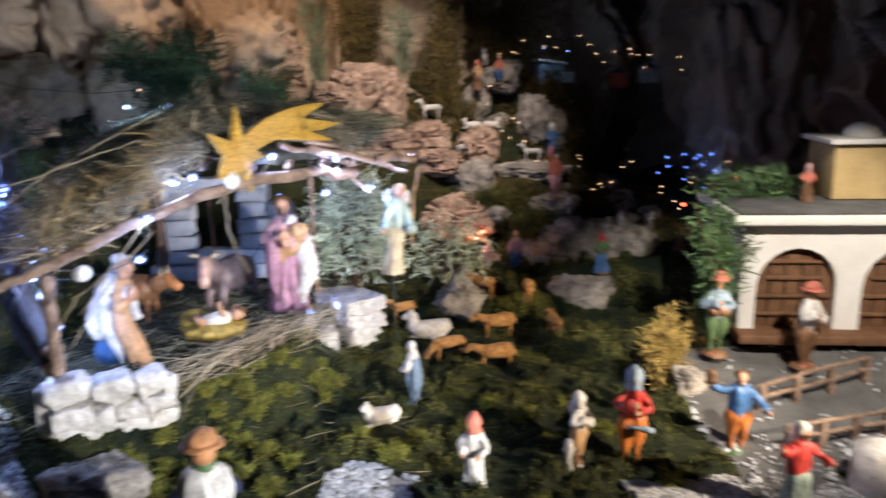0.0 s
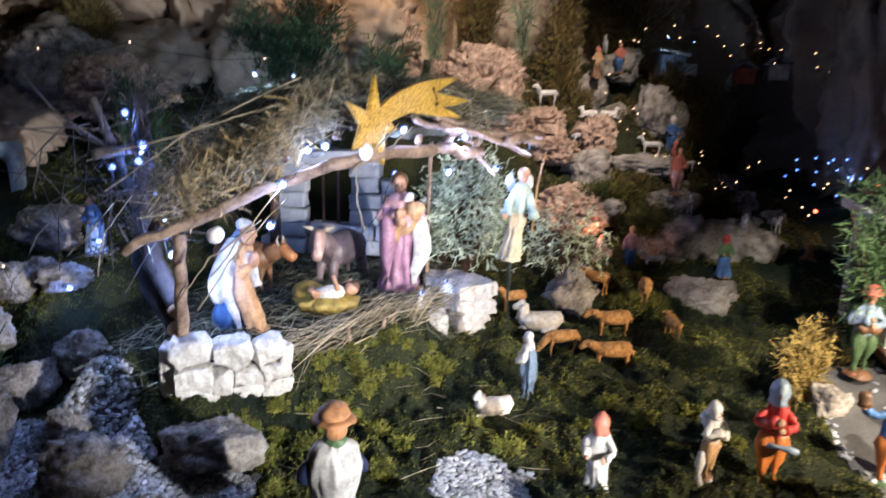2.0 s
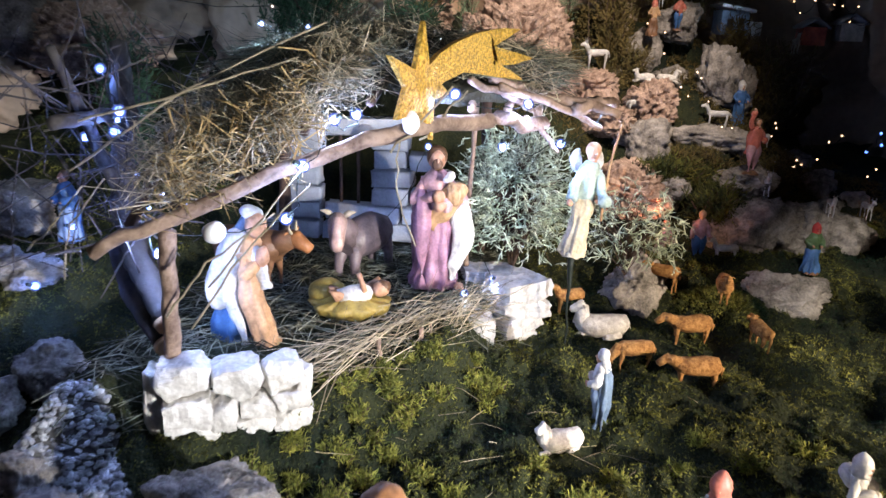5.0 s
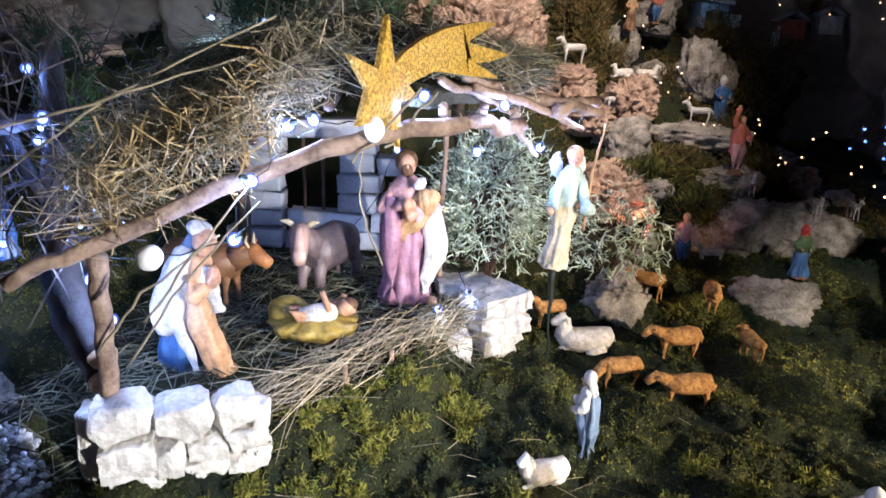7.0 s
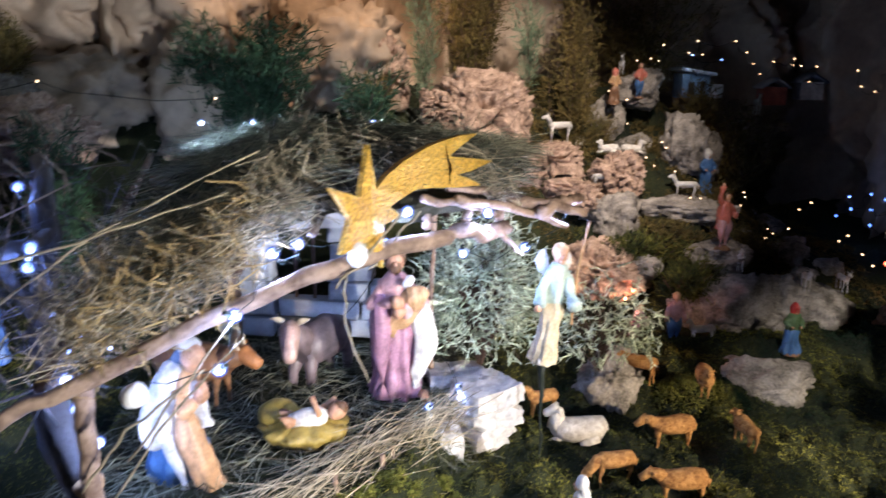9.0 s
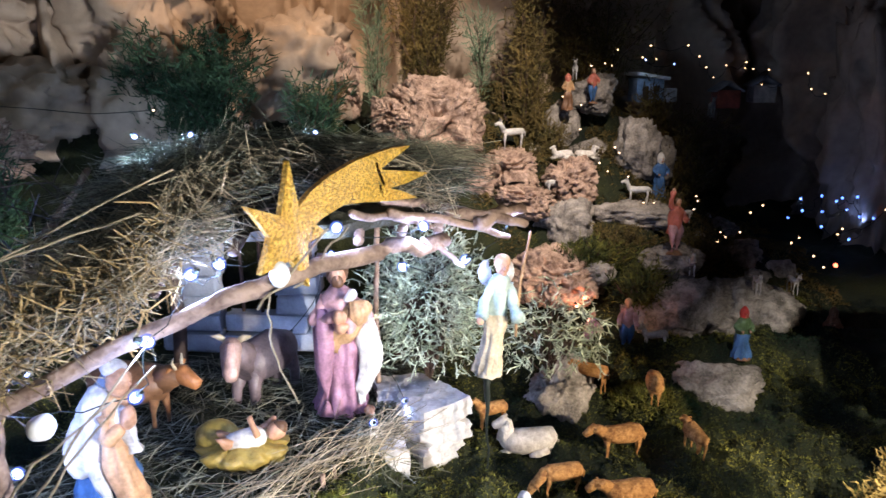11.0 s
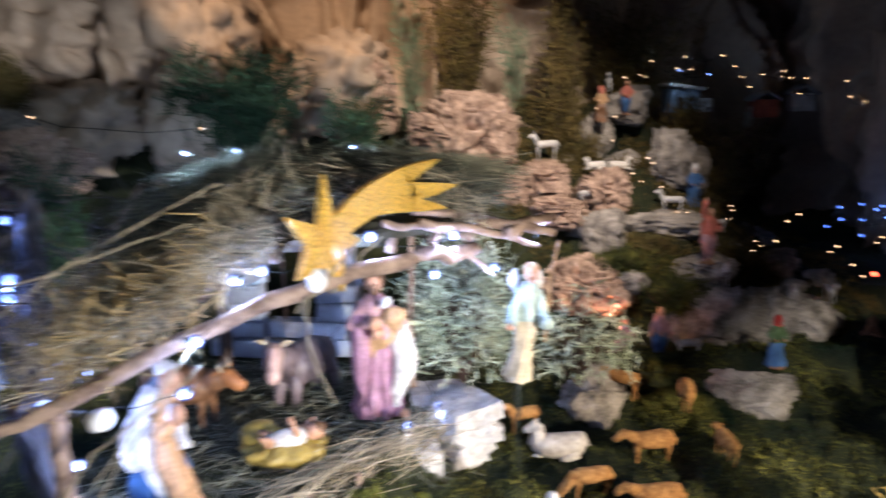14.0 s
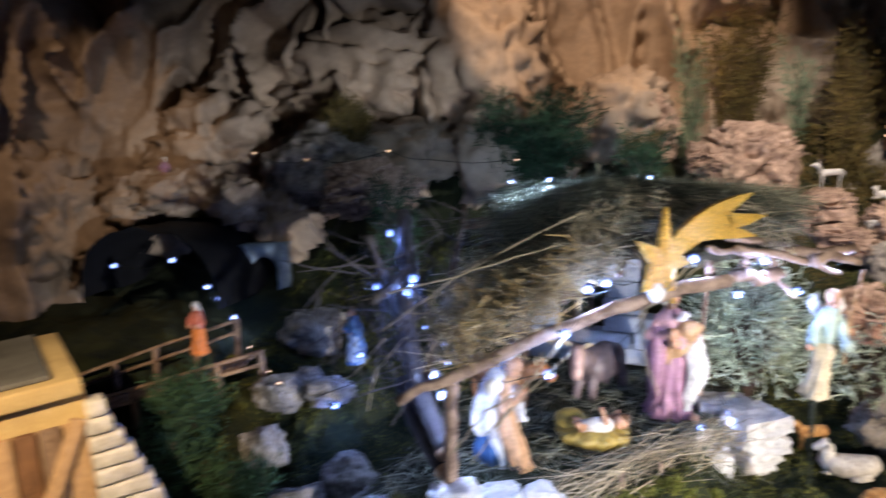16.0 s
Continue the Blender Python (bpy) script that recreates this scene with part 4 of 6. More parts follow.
bush("dark_shrub", (-1.33, 1.36, 0.05), (0.15, 0.10, 0.16), LEAF, 1600, "dark green leafy plants among the rocks", 0.026, 0.0020, 12)
bush("dark_shrub", (-1.55, 1.35, 0.05), (0.16, 0.10, 0.20), LEAF, 1800, "dark green leafy plants among the rocks", 0.026, 0.0020, 12)


bush("moss_shrub", (0.48, 3.12, 0.62), (0.13, 0.09, 0.26), BROWNMOSS, 2200, "brown moss clump between the hill rocks", 0.020, 0.0016, 12)
bush("moss_shrub", (0.28, 2.93, 0.52), (0.11, 0.07, 0.15), BROWNMOSS, 1500, "brown moss clump between the hill rocks", 0.018, 0.0015, 10)
bush("moss_shrub", (0.10, 2.92, 0.62), (0.07, 0.06, 0.14), BROWNMOSS, 1000, "brown moss clump between the hill rocks", 0.018, 0.0015, 8)
bush("moss_shrub", (-0.62, 2.72, 0.72), (0.12, 0.07, 0.16), BROWNMOSS, 1200, "brown moss clump between the hill rocks", 0.018, 0.0015, 10)


for x, y, z, w, h in ((0.22, 2.86, 0.50, 0.10, 0.12), (0.44, 2.78, 0.42, 0.12, 0.12), (0.02, 2.90, 0.55, 0.09, 0.12), (0.28, 2.64, 0.36, 0.14, 0.09), (-0.12, 2.92, 0.60, 0.10, 0.14), (0.55, 2.68, 0.30, 0.14, 0.14), (0.34, 3.02, 0.56, 0.12, 0.12)):
    bush("moss_shrub", (x, y, z), (w, 0.09, h), BROWNMOSS, 1300, "brown moss clump between the hill rocks", 0.018, 0.0015, 12)


def blades(name, items, material):
    """Small leaflets, each one folded diamond: base, tip, half width."""
    verts, faces = [], []
    for a, b, w in items:
        i = len(verts)
        d = b - a
        sd = d.cross(Vector((rnd(-1, 1), rnd(-1, 1), rnd(-1, 1))))
        sd = sd.normalized() * w if sd.length > 1e-9 else Vector((w, 0, 0))
        m = a + d * 0.45
        verts += [a, m + sd, b, m - sd]
        faces += [(i, i + 1, i + 2), (i, i + 2, i + 3)]
    return raw(name, verts, faces, material)


def build_moss():
    """Leaflets over the moss cushions, thinner in the hollows."""
    items = []
    for k in range(420000):
        x, y = rnd(-1.75, 0.85), rnd(0.80, 2.6) if k % 6 else rnd(2.4, 3.0)
        if on_path(x, y) or in_stable(x, y) or (x < 0 and y > 2.4) or y > 2.62:
            continue
        h = moss_bump(x, y)
        # bare hollows let the shade-darkened soil show through
        if h < rnd(-0.004, 0.010):
            continue
        p = Vector((x, y, ground_z(x, y) + h - 0.001))
        d = Vector((random.gauss(0, 0.8), random.gauss(0, 0.8) - 0.15, rnd(0.2, 1.1))).normalized() * rnd(0.004, 0.009) * (1 + h * 16)
        items.append((p, p + d, rnd(0.0008, 0.0017)))
    tagged(blades("moss_carpet", items, MOSS), "green and yellow feathery moss cushions over shade-dark hollows", "moss", kind="stuff")
    items = []
    for k in range(70000):
        x, y = rnd(-0.35, 0.95), rnd(2.55, 3.4)
        h = 0.05 * max(0.0, noise.noise((x * 9, y * 9, 2.2))) + 0.02 * abs(noise.noise((x * 26, y * 26, 6.1)))
        p = Vector((x, y, ground_z(x, y) + h))
        d = Vector((random.gauss(0, 0.8), random.gauss(0, 0.8) - 0.2, rnd(0.1, 1.0))).normalized() * rnd(0.008, 0.020)
        items.append((p, p + d, rnd(0.0010, 0.0022)))
    tagged(blades("hill_moss", items, BROWNMOSS), "brown dry moss between the rocks of the hillside", "moss", kind="stuff")
    items = []
    for k in range(55):
        x, y = rnd(-0.65, 0.1), rnd(1.2, 1.7)
        if on_path(x, y) or in_stable(x, y):
            continue
        p = Vector((x, y, ground_z(x, y) + rnd(0.012, 0.028)))
        th = rnd(-0.9, 0.9)
        d = Vector((math.cos(th), math.sin(th), rnd(-0.1, 0.2))).normalized() * rnd(0.012, 0.055)
        items.append((p - d, p + rvec(0.006), p + d, rnd(0.0005, 0.0011)))
    tagged(strands("stray_straw", items, STRAW), "stray dry straws fallen on the moss", "straw", kind="stuff")


build_moss()
for x, y, w in ((-0.60, 1.25, 0.055), (-0.54, 1.31, 0.045), (-0.49, 1.23, 0.060), (-0.56, 1.17, 0.040), (-0.44, 1.31, 0.050), (-0.37, 1.26, 0.045), (-0.50, 1.38, 0.035), (-0.12, 1.38, 0.050), (-0.06, 1.44, 0.040), (0.17, 1.50, 0.050), (0.10, 1.56, 0.035), (0.23, 1.42, 0.035), (0.46, 1.27, 0.040), (-0.66, 1.30, 0.040), (-0.61, 1.34, 0.035), (-0.47, 1.45, 0.035), (-0.41, 1.40, 0.040), (-0.34, 1.36, 0.030), (-0.20, 1.46, 0.035), (0.05, 1.47, 0.040), (0.30, 1.55, 0.040), (0.36, 1.46, 0.035)):
    bush("moss_tuft", (x, y, ground_z(x, y)), (w, w * 0.8, w * 0.9), TUFT, 620, "bright yellow-green moss tuft on the darker moss", 0.010, 0.0011, 16, category="moss")


for k in range(30):
    x = rnd(-0.70, -0.26)
    y = 1.30 + 0.82 * (x + 0.87) + rnd(-0.16, 0.03)
    w = rnd(0.025, 0.048)
    bush("moss_tuft", (x, y, ground_z(x, y)), (w, w * 0.8, w * 0.8), TUFT, 480, "bright yellow-green moss tuft on the darker moss", 0.010, 0.0011, 14, category="moss")


def build_gravel():
    """Pebbles: the nearest ones singly, the rest joined."""
    meshes = []
    for k in range(6):
        bm = bmesh.new()
        bmesh.ops.create_icosphere(bm, subdivisions=1, radius=1.0)
        for v in bm.verts:
            v.co = Vector((v.co.x * 1.2, v.co.y * 0.9, v.co.z * 0.65)) * (1 + 0.3 * noise.noise(v.co * 1.5 + Vector((k * 5, 0, 0))))
        me = bpy.data.meshes.new("pebble")
        bm.to_mesh(me)
        bm.free()
        me.materials.append(GRAVEL)
        meshes.append(me)
    bed = tagged(new("gravel_path"), "grey gravel scattered as a path through the landscape", "gravel", kind="structure")
    verts, faces, count = [], [], 0
    for k in range(52000):
        x, y = rnd(-1.3, 1.25), rnd(0.85, 1.8) if k % 5 == 0 else rnd(0.85, 1.42)
        if not on_path(x, y):
            continue
        s = rnd(0.0035, 0.0085)
        m = pose(x, y, ground_z(x, y) + s * 0.35 + 0.005, rnd(-30, 30), rnd(-30, 30), rnd(0, 360)) @ Matrix.Diagonal((s, s, s, 1))
        me = meshes[k % 6]
        if count < 290 and 1.08 < y < 1.30 and -0.8 < x < -0.1:
            count += 1
            ob = new("pebble", me)
            ob.parent, ob.matrix_local = bed, m
            continue
        if x > 0.60 and y > 1.22 and k % 12:
            continue
        o = len(verts)
        verts += [m @ v.co for v in me.vertices]
        faces += [tuple(o + i for i in p.vertices) for p in me.polygons]
    raw("loose_gravel", verts, faces, GRAVELS, bed)["kind"] = "stuff"


build_gravel()

# ---------------------------------------------------------------- figurines: each one plain painted mesh


def finish(name, bm, mats, at, turn, label, category, group="", lean=0, tilt=0, drape=0.0):
    if drape:
        # modelled cloth: long soft folds that run down the figure
        bmesh.ops.subdivide_edges(bm, edges=bm.edges[:], cuts=2, use_grid_fill=True, smooth=0.6)
        bm.normal_update()
        off = Vector(at) * 13
        for v, n in [(v, v.normal.copy()) for v in bm.verts]:
            c = v.co / drape
            q = Vector((c.x * 11 + c.z * 1.6, c.y * 11, c.z * 3.2)) + off
            k = noise.noise(q) * 0.030 + abs(noise.noise(q * 2.1)) * 0.018 - 0.008
            v.co += n * drape * k * (0.25 if c.z > 0.84 else 1.0)
    for v in bm.verts:
        q = v.co * 60 + Vector(at) * 9
        v.co += Vector((noise.noise(q), noise.noise(q + Vector((5, 0, 0))), noise.noise(q + Vector((0, 5, 0))))) * 0.0022
    ob = part(name, bm, mats)
    ob.matrix_world = pose(*at, lean, tilt, turn)
    return tagged(ob, label, category, group)


def person(name, at, h, turn, mats, label, legs=False, arms=(), hat="", cloak=False, stoop=0.0, wide=1.0, base=True, group="nativity figurines", extra=None, lean=0, tilt=0):
    """Plain standing figurine facing -y. mats: lower, upper, skin, hair or hat, cloak or base. arms: (elbow, hand) in heights."""
    bm = bmesh.new()
    s = Vector((0, -stoop * h, 0))
    if legs:
        for sx in (-1, 1):
            tube(bm, [(sx * 0.055 * h, 0.02 * h * sx, 0.01 * h), (sx * 0.055 * h, 0.02 * h * sx, 0.25 * h), (sx * 0.045 * h, 0, 0.50 * h)], (0.042 * h, 0.05 * h, 0.07 * h), 0, 9)
            blob(bm, (sx * 0.055 * h, -0.03 * h + 0.02 * h * sx, 0.018 * h), (0.035 * h, 0.065 * h, 0.022 * h), 3, 2)
    else:
        tube(bm, [(0, 0, 0.0), (0, 0, 0.06 * h), (0, 0, 0.18 * h), (0, 0, 0.34 * h), s * 0.4 + Vector((0, 0, 0.50 * h))], [v * h * wide for v in (0.150, 0.150, 0.132, 0.116, 0.098)], 0, 40, 0.80, 9, 0.17)
    tube(bm, [s * 0.3 + Vector((0, 0, 0.44 * h)), s * 0.4 + Vector((0, 0, 0.50 * h)), s * 0.7 + Vector((0, 0, 0.66 * h)), s + Vector((0, 0, 0.78 * h)), s + Vector((0, 0, 0.83 * h))],
         [v * h * wide for v in (0.108, 0.105, 0.112, 0.098, 0.045)], 1, 14, 0.72, 5, 0.05)
    for sx, (e, w) in zip((-1, 1), arms):
        sh = s + Vector((sx * 0.080 * h * wide, 0, 0.770 * h))
        e, w = Vector(e) * h + s, Vector(w) * h + s
        tube(bm, [sh, sh.lerp(e, 0.55), e, e.lerp(w, 0.6), w], [v * h for v in (0.034, 0.040, 0.037, 0.036, 0.044)], 1, 10)
        blob(bm, w + (w - e).normalized() * 0.03 * h, (0.028 * h, 0.026 * h, 0.028 * h), 2, 2)
    hd = s * 1.1 + Vector((0, -0.005 * h, 0.90 * h))
    tube(bm, [s + Vector((0, 0, 0.80 * h)), hd], (0.036 * h, 0.034 * h), 2, 8)
    blob(bm, hd, (0.056 * h, 0.064 * h, 0.076 * h), 2, 3)
    blob(bm, hd + Vector((0, -0.064 * h, -0.008 * h)), (0.012 * h, 0.018 * h, 0.022 * h), 2, 1)
    blob(bm, hd + Vector((0, -0.044 * h, -0.055 * h)), (0.026 * h, 0.024 * h, 0.022 * h), 2, 1)
    if hat == "hair":
        blob(bm, hd + Vector((0, 0.018 * h, 0.018 * h)), (0.070 * h, 0.066 * h, 0.072 * h), 3, 3)
    elif hat == "veil":
        blob(bm, hd + Vector((0, 0.016 * h, 0.016 * h)), (0.078 * h, 0.074 * h, 0.082 * h), 3, 3)
        tube(bm, [hd + Vector((0, 0.05 * h, -0.16 * h)), hd + Vector((0, 0.035 * h, -0.06 * h)), hd + Vector((0, 0.02 * h, 0.02 * h))], (0.11 * h, 0.085 * h, 0.06 * h), 3, 14, 0.6, 5, 0.08)
    elif hat == "hood":
        tube(bm, [hd + Vector((0, 0.02 * h, -0.11 * h)), hd + Vector((0, 0.015 * h, 0)), hd + Vector((0, 0.02 * h, 0.07 * h)), hd + Vector((0, 0.035 * h, 0.12 * h))], (0.085 * h, 0.085 * h, 0.065 * h, 0.02 * h), 3, 14)
    elif hat == "brim":
        tube(bm, [hd + Vector((0, 0, 0.035 * h)), hd + Vector((0, 0, 0.045 * h)), hd + Vector((0, 0, 0.06 * h))], (0.112 * h, 0.116 * h, 0.084 * h), 3, 18)
        tube(bm, [hd + Vector((0, 0, 0.05 * h)), hd + Vector((0, 0, 0.09 * h)), hd + Vector((0, 0.004 * h, 0.125 * h))], (0.084 * h, 0.082 * h, 0.050 * h), 3, 16)
        blob(bm, hd + Vector((0, 0.03 * h, 0.0)), (0.065 * h, 0.055 * h, 0.065 * h), 3, 2)
    if cloak:
        tube(bm, [(0, 0.045 * h, 0.03 * h), (0, 0.05 * h, 0.3 * h), s * 0.5 + Vector((0, 0.045 * h, 0.6 * h)), s + Vector((0, 0.025 * h, 0.80 * h))], [v * h * wide for v in (0.165, 0.150, 0.132, 0.07)], 4, 36, 0.62, 7, 0.16)
    if base:
        tube(bm, [(0, 0, -0.014 * h), (0, 0, 0.006 * h)], (0.15 * h * wide, 0.14 * h * wide), 4 if len(mats) > 4 else 0, 16)
    if extra:
        extra(bm, h)
    bmesh.ops.translate(bm, verts=bm.verts, vec=(0, 0, 0.014 * h if base else 0.0))
    return finish(name, bm, mats, at, turn, label, "figurine", group, lean, tilt, h)


def quadruped(name, at, L, turn, mats, label, head="up", lying=False, horn=False, ear=0.08, slim=1.0, leg=0.50, group="animal figurines", shaggy=0.0, hk=1.0):
    """Plain animal figurine, head towards -x, L its body's length. mats: body, head, dark."""
    bm = bmesh.new()
    z = (0.20 if lying else leg + 0.14) * L
    tube(bm, [(0.47 * L, 0, z + 0.00 * L), (0.40 * L, 0, z + 0.02 * L), (0.2 * L, 0, z + 0.015 * L), (-0.1 * L, 0, z - 0.01 * L), (-0.33 * L, 0, z + 0.02 * L), (-0.43 * L, 0, z + 0.05 * L)],
         [v * L * slim for v in (0.09, 0.165, 0.185, 0.195, 0.17, 0.10)], 0, 14, 1.12)
    if lying:
        for sy in (-1, 1):
            tube(bm, [(0.30 * L, sy * 0.15 * L, 0.12 * L), (0.12 * L, sy * 0.22 * L, 0.07 * L), (0.0, sy * 0.21 * L, 0.045 * L)], (0.10 * L, 0.07 * L, 0.035 * L), 0, 8)
            tube(bm, [(-0.28 * L, sy * 0.10 * L, 0.12 * L), (-0.40 * L, sy * 0.13 * L, 0.06 * L), (-0.52 * L, sy * 0.12 * L, 0.035 * L)], (0.08 * L, 0.05 * L, 0.035 * L), 0, 8)
    else:
        for sx, sy in ((-0.31, -1), (-0.31, 1), (0.36, -1), (0.36, 1)):
            k = 0.03 * L * sy
            tube(bm, [(sx * L + k, sy * 0.085 * L, 0.0), (sx * L + k, sy * 0.085 * L, leg * 0.45 * L), (sx * L + k * 0.4 + (0.03 * L if sx > 0 else 0), sy * 0.09 * L, leg * 0.85 * L), (sx * L, sy * 0.07 * L, z)], (0.024 * L, 0.026 * L, 0.046 * L * slim, 0.09 * L * slim), 0, 8)
    n0 = Vector((-0.36 * L, 0, z + 0.05 * L))
    hd = Vector((-0.40 * L, 0, z + 0.36 * L)) if lying else {"up": Vector((-0.52 * L, 0, z + 0.34 * L)), "graze": Vector((-0.66 * L, 0, z - 0.28 * L)), "low": Vector((-0.60 * L, 0, z + 0.15 * L)), "side": Vector((-0.48 * L, -0.16 * L, z + 0.24 * L))}[head]
    tube(bm, [n0, n0.lerp(hd, 0.5) + Vector((0, 0, 0.01 * L)), hd], (0.14 * L * slim, 0.115 * L * slim, 0.09 * L * hk), 0, 10)
    mz = hd + {"up": Vector((-0.20, 0, -0.06)), "graze": Vector((-0.08, 0, -0.17)), "low": Vector((-0.20, 0, -0.12)), "side": Vector((-0.10, -0.16, -0.08))}[head] * L
    tube(bm, [hd + (hd - mz) * 0.25, hd, hd.lerp(mz, 0.6), mz], (0.06 * L * hk, 0.088 * L * hk, 0.066 * L * hk, 0.05 * L * hk), 1, 10)
    side = {"side": Vector((0.75, -0.65, 0))}.get(head, Vector((0, 1, 0)))
    for sg in (-1, 1):
        e = hd + side * sg * 0.06 * L + Vector((0.02 * L, 0, 0.05 * L))
        tube(bm, [e, e + side * sg * ear * L + Vector((0.02 * L, 0, -0.01 * L if not horn else 0.05 * L)), e + side * sg * ear * 1.6 * L + Vector((0.03 * L, 0, -0.05 * L if not horn else 0.03 * L))], (0.022 * L, 0.034 * L, 0.008 * L), 1, 6, 0.5)
        if horn:
            tube(bm, [e + Vector((0, 0, 0.02 * L)), e + side * sg * 0.03 * L + Vector((0.01 * L, 0, 0.10 * L)), e + side * sg * 0.02 * L + Vector((-0.01 * L, 0, 0.16 * L))], (0.022 * L, 0.016 * L, 0.005 * L), 2, 6)
    tube(bm, [(0.45 * L, 0, z + 0.06 * L), (0.52 * L, 0, z - 0.03 * L), (0.52 * L, 0, z - 0.16 * L)], (0.03 * L, 0.035 * L, 0.015 * L), 0, 6)
    if shaggy:
        for v in bm.verts:
            v.co += v.co.normalized() * shaggy * L * noise.noise(v.co * (26 / L * 0.12) + Vector((at[0] * 9, 0, 0)))
    return finish(name, bm, mats, at, turn, label, "animal figurine", group)


def gz(x, y, up=0.0):
    return (x, y, ground_z(x, y) + up)


FL = 0.19
PALETAN = paint("painted_pale_tan", (0.66, 0.38, 0.20))
OXRED = paint("painted_ox_russet", (0.46, 0.19, 0.07))
DUSTBLUE = paint("painted_dusty_blue", (0.17, 0.24, 0.34))
DONKEYH = paint("painted_donkey_head", (0.46, 0.31, 0.27))
DONKEYB = paint("painted_donkey_grey", (0.19, 0.145, 0.155))
A_REST = (((-0.15, -0.02, 0.62), (-0.10, -0.12, 0.58)), ((0.15, -0.02, 0.62), (0.10, -0.12, 0.58)))
A_HOLD = (((-0.15, -0.06, 0.63), (-0.02, -0.15, 0.68)), ((0.15, -0.05, 0.62), (0.04, -0.15, 0.62)))
A_UP = (((-0.15, -0.03, 0.90), (-0.12, -0.05, 1.10)), ((0.15, -0.02, 0.64), (0.10, -0.10, 0.60)))
A_OPEN = (((-0.13, -0.02, 0.62), (-0.16, -0.10, 0.50)), ((0.13, -0.02, 0.62), (0.16, -0.10, 0.50)))
A_WIDE = (((-0.18, -0.04, 0.74), (-0.30, -0.10, 0.82)), ((0.18, -0.03, 0.66), (0.26, -0.12, 0.58)))


def joseph_staff(bm, h):
    # a bundle held at the breast and a pale cloth that falls from the arm
    blob(bm, (0.11 * h, -0.11 * h, 0.69 * h), (0.072 * h, 0.055 * h, 0.090 * h), 6, 3, (0, 30, 0))
    blob(bm, (0.065 * h, -0.14 * h, 0.805 * h), (0.054 * h, 0.042 * h, 0.036 * h), 5, 2, (0, -35, 0))
    tube(bm, [(0.12 * h, -0.09 * h, 0.09 * h), (0.12 * h, -0.10 * h, 0.18 * h), (0.165 * h, -0.09 * h, 0.28 * h), (0.185 * h, -0.07 * h, 0.40 * h), (0.165 * h, -0.06 * h, 0.53 * h), (0.13 * h, -0.06 * h, 0.65 * h)], (0.026 * h, 0.036 * h, 0.056 * h, 0.064 * h, 0.056 * h, 0.03 * h), 5, 14, 0.55, 4, 0.12)
    blob(bm, (0.17 * h, -0.11 * h, 0.04 * h), (0.04 * h, 0.07 * h, 0.03 * h), 2, 2)
    blob(bm, (0.0, -0.052 * h, 0.868 * h), (0.04 * h, 0.035 * h, 0.05 * h), 3, 2)
    tube(bm, [(-0.06 * h, -0.085 * h, 0.46 * h), (0.04 * h, -0.11 * h, 0.58 * h), (0.13 * h, -0.08 * h, 0.72 * h)], (0.05 * h, 0.07 * h, 0.05 * h), 6, 12, 0.6)
    tube(bm, [(-0.09 * h, -0.10 * h, 0.03 * h), (-0.10 * h, -0.10 * h, 0.35 * h), (-0.10 * h, -0.07 * h, 0.70 * h)], (0.05 * h, 0.045 * h, 0.03 * h), 0, 10)


person("joseph_figurine", (-0.455, 1.945, FL), 0.346, 12, (MAUVE, ROSE, SKIN, HAIR, MAUVE, WHITE, TAN), "tall figurine in a mauve robe holding a bundle, painted plaster", arms=A_HOLD, hat="hair", cloak=True, base=False, extra=joseph_staff)


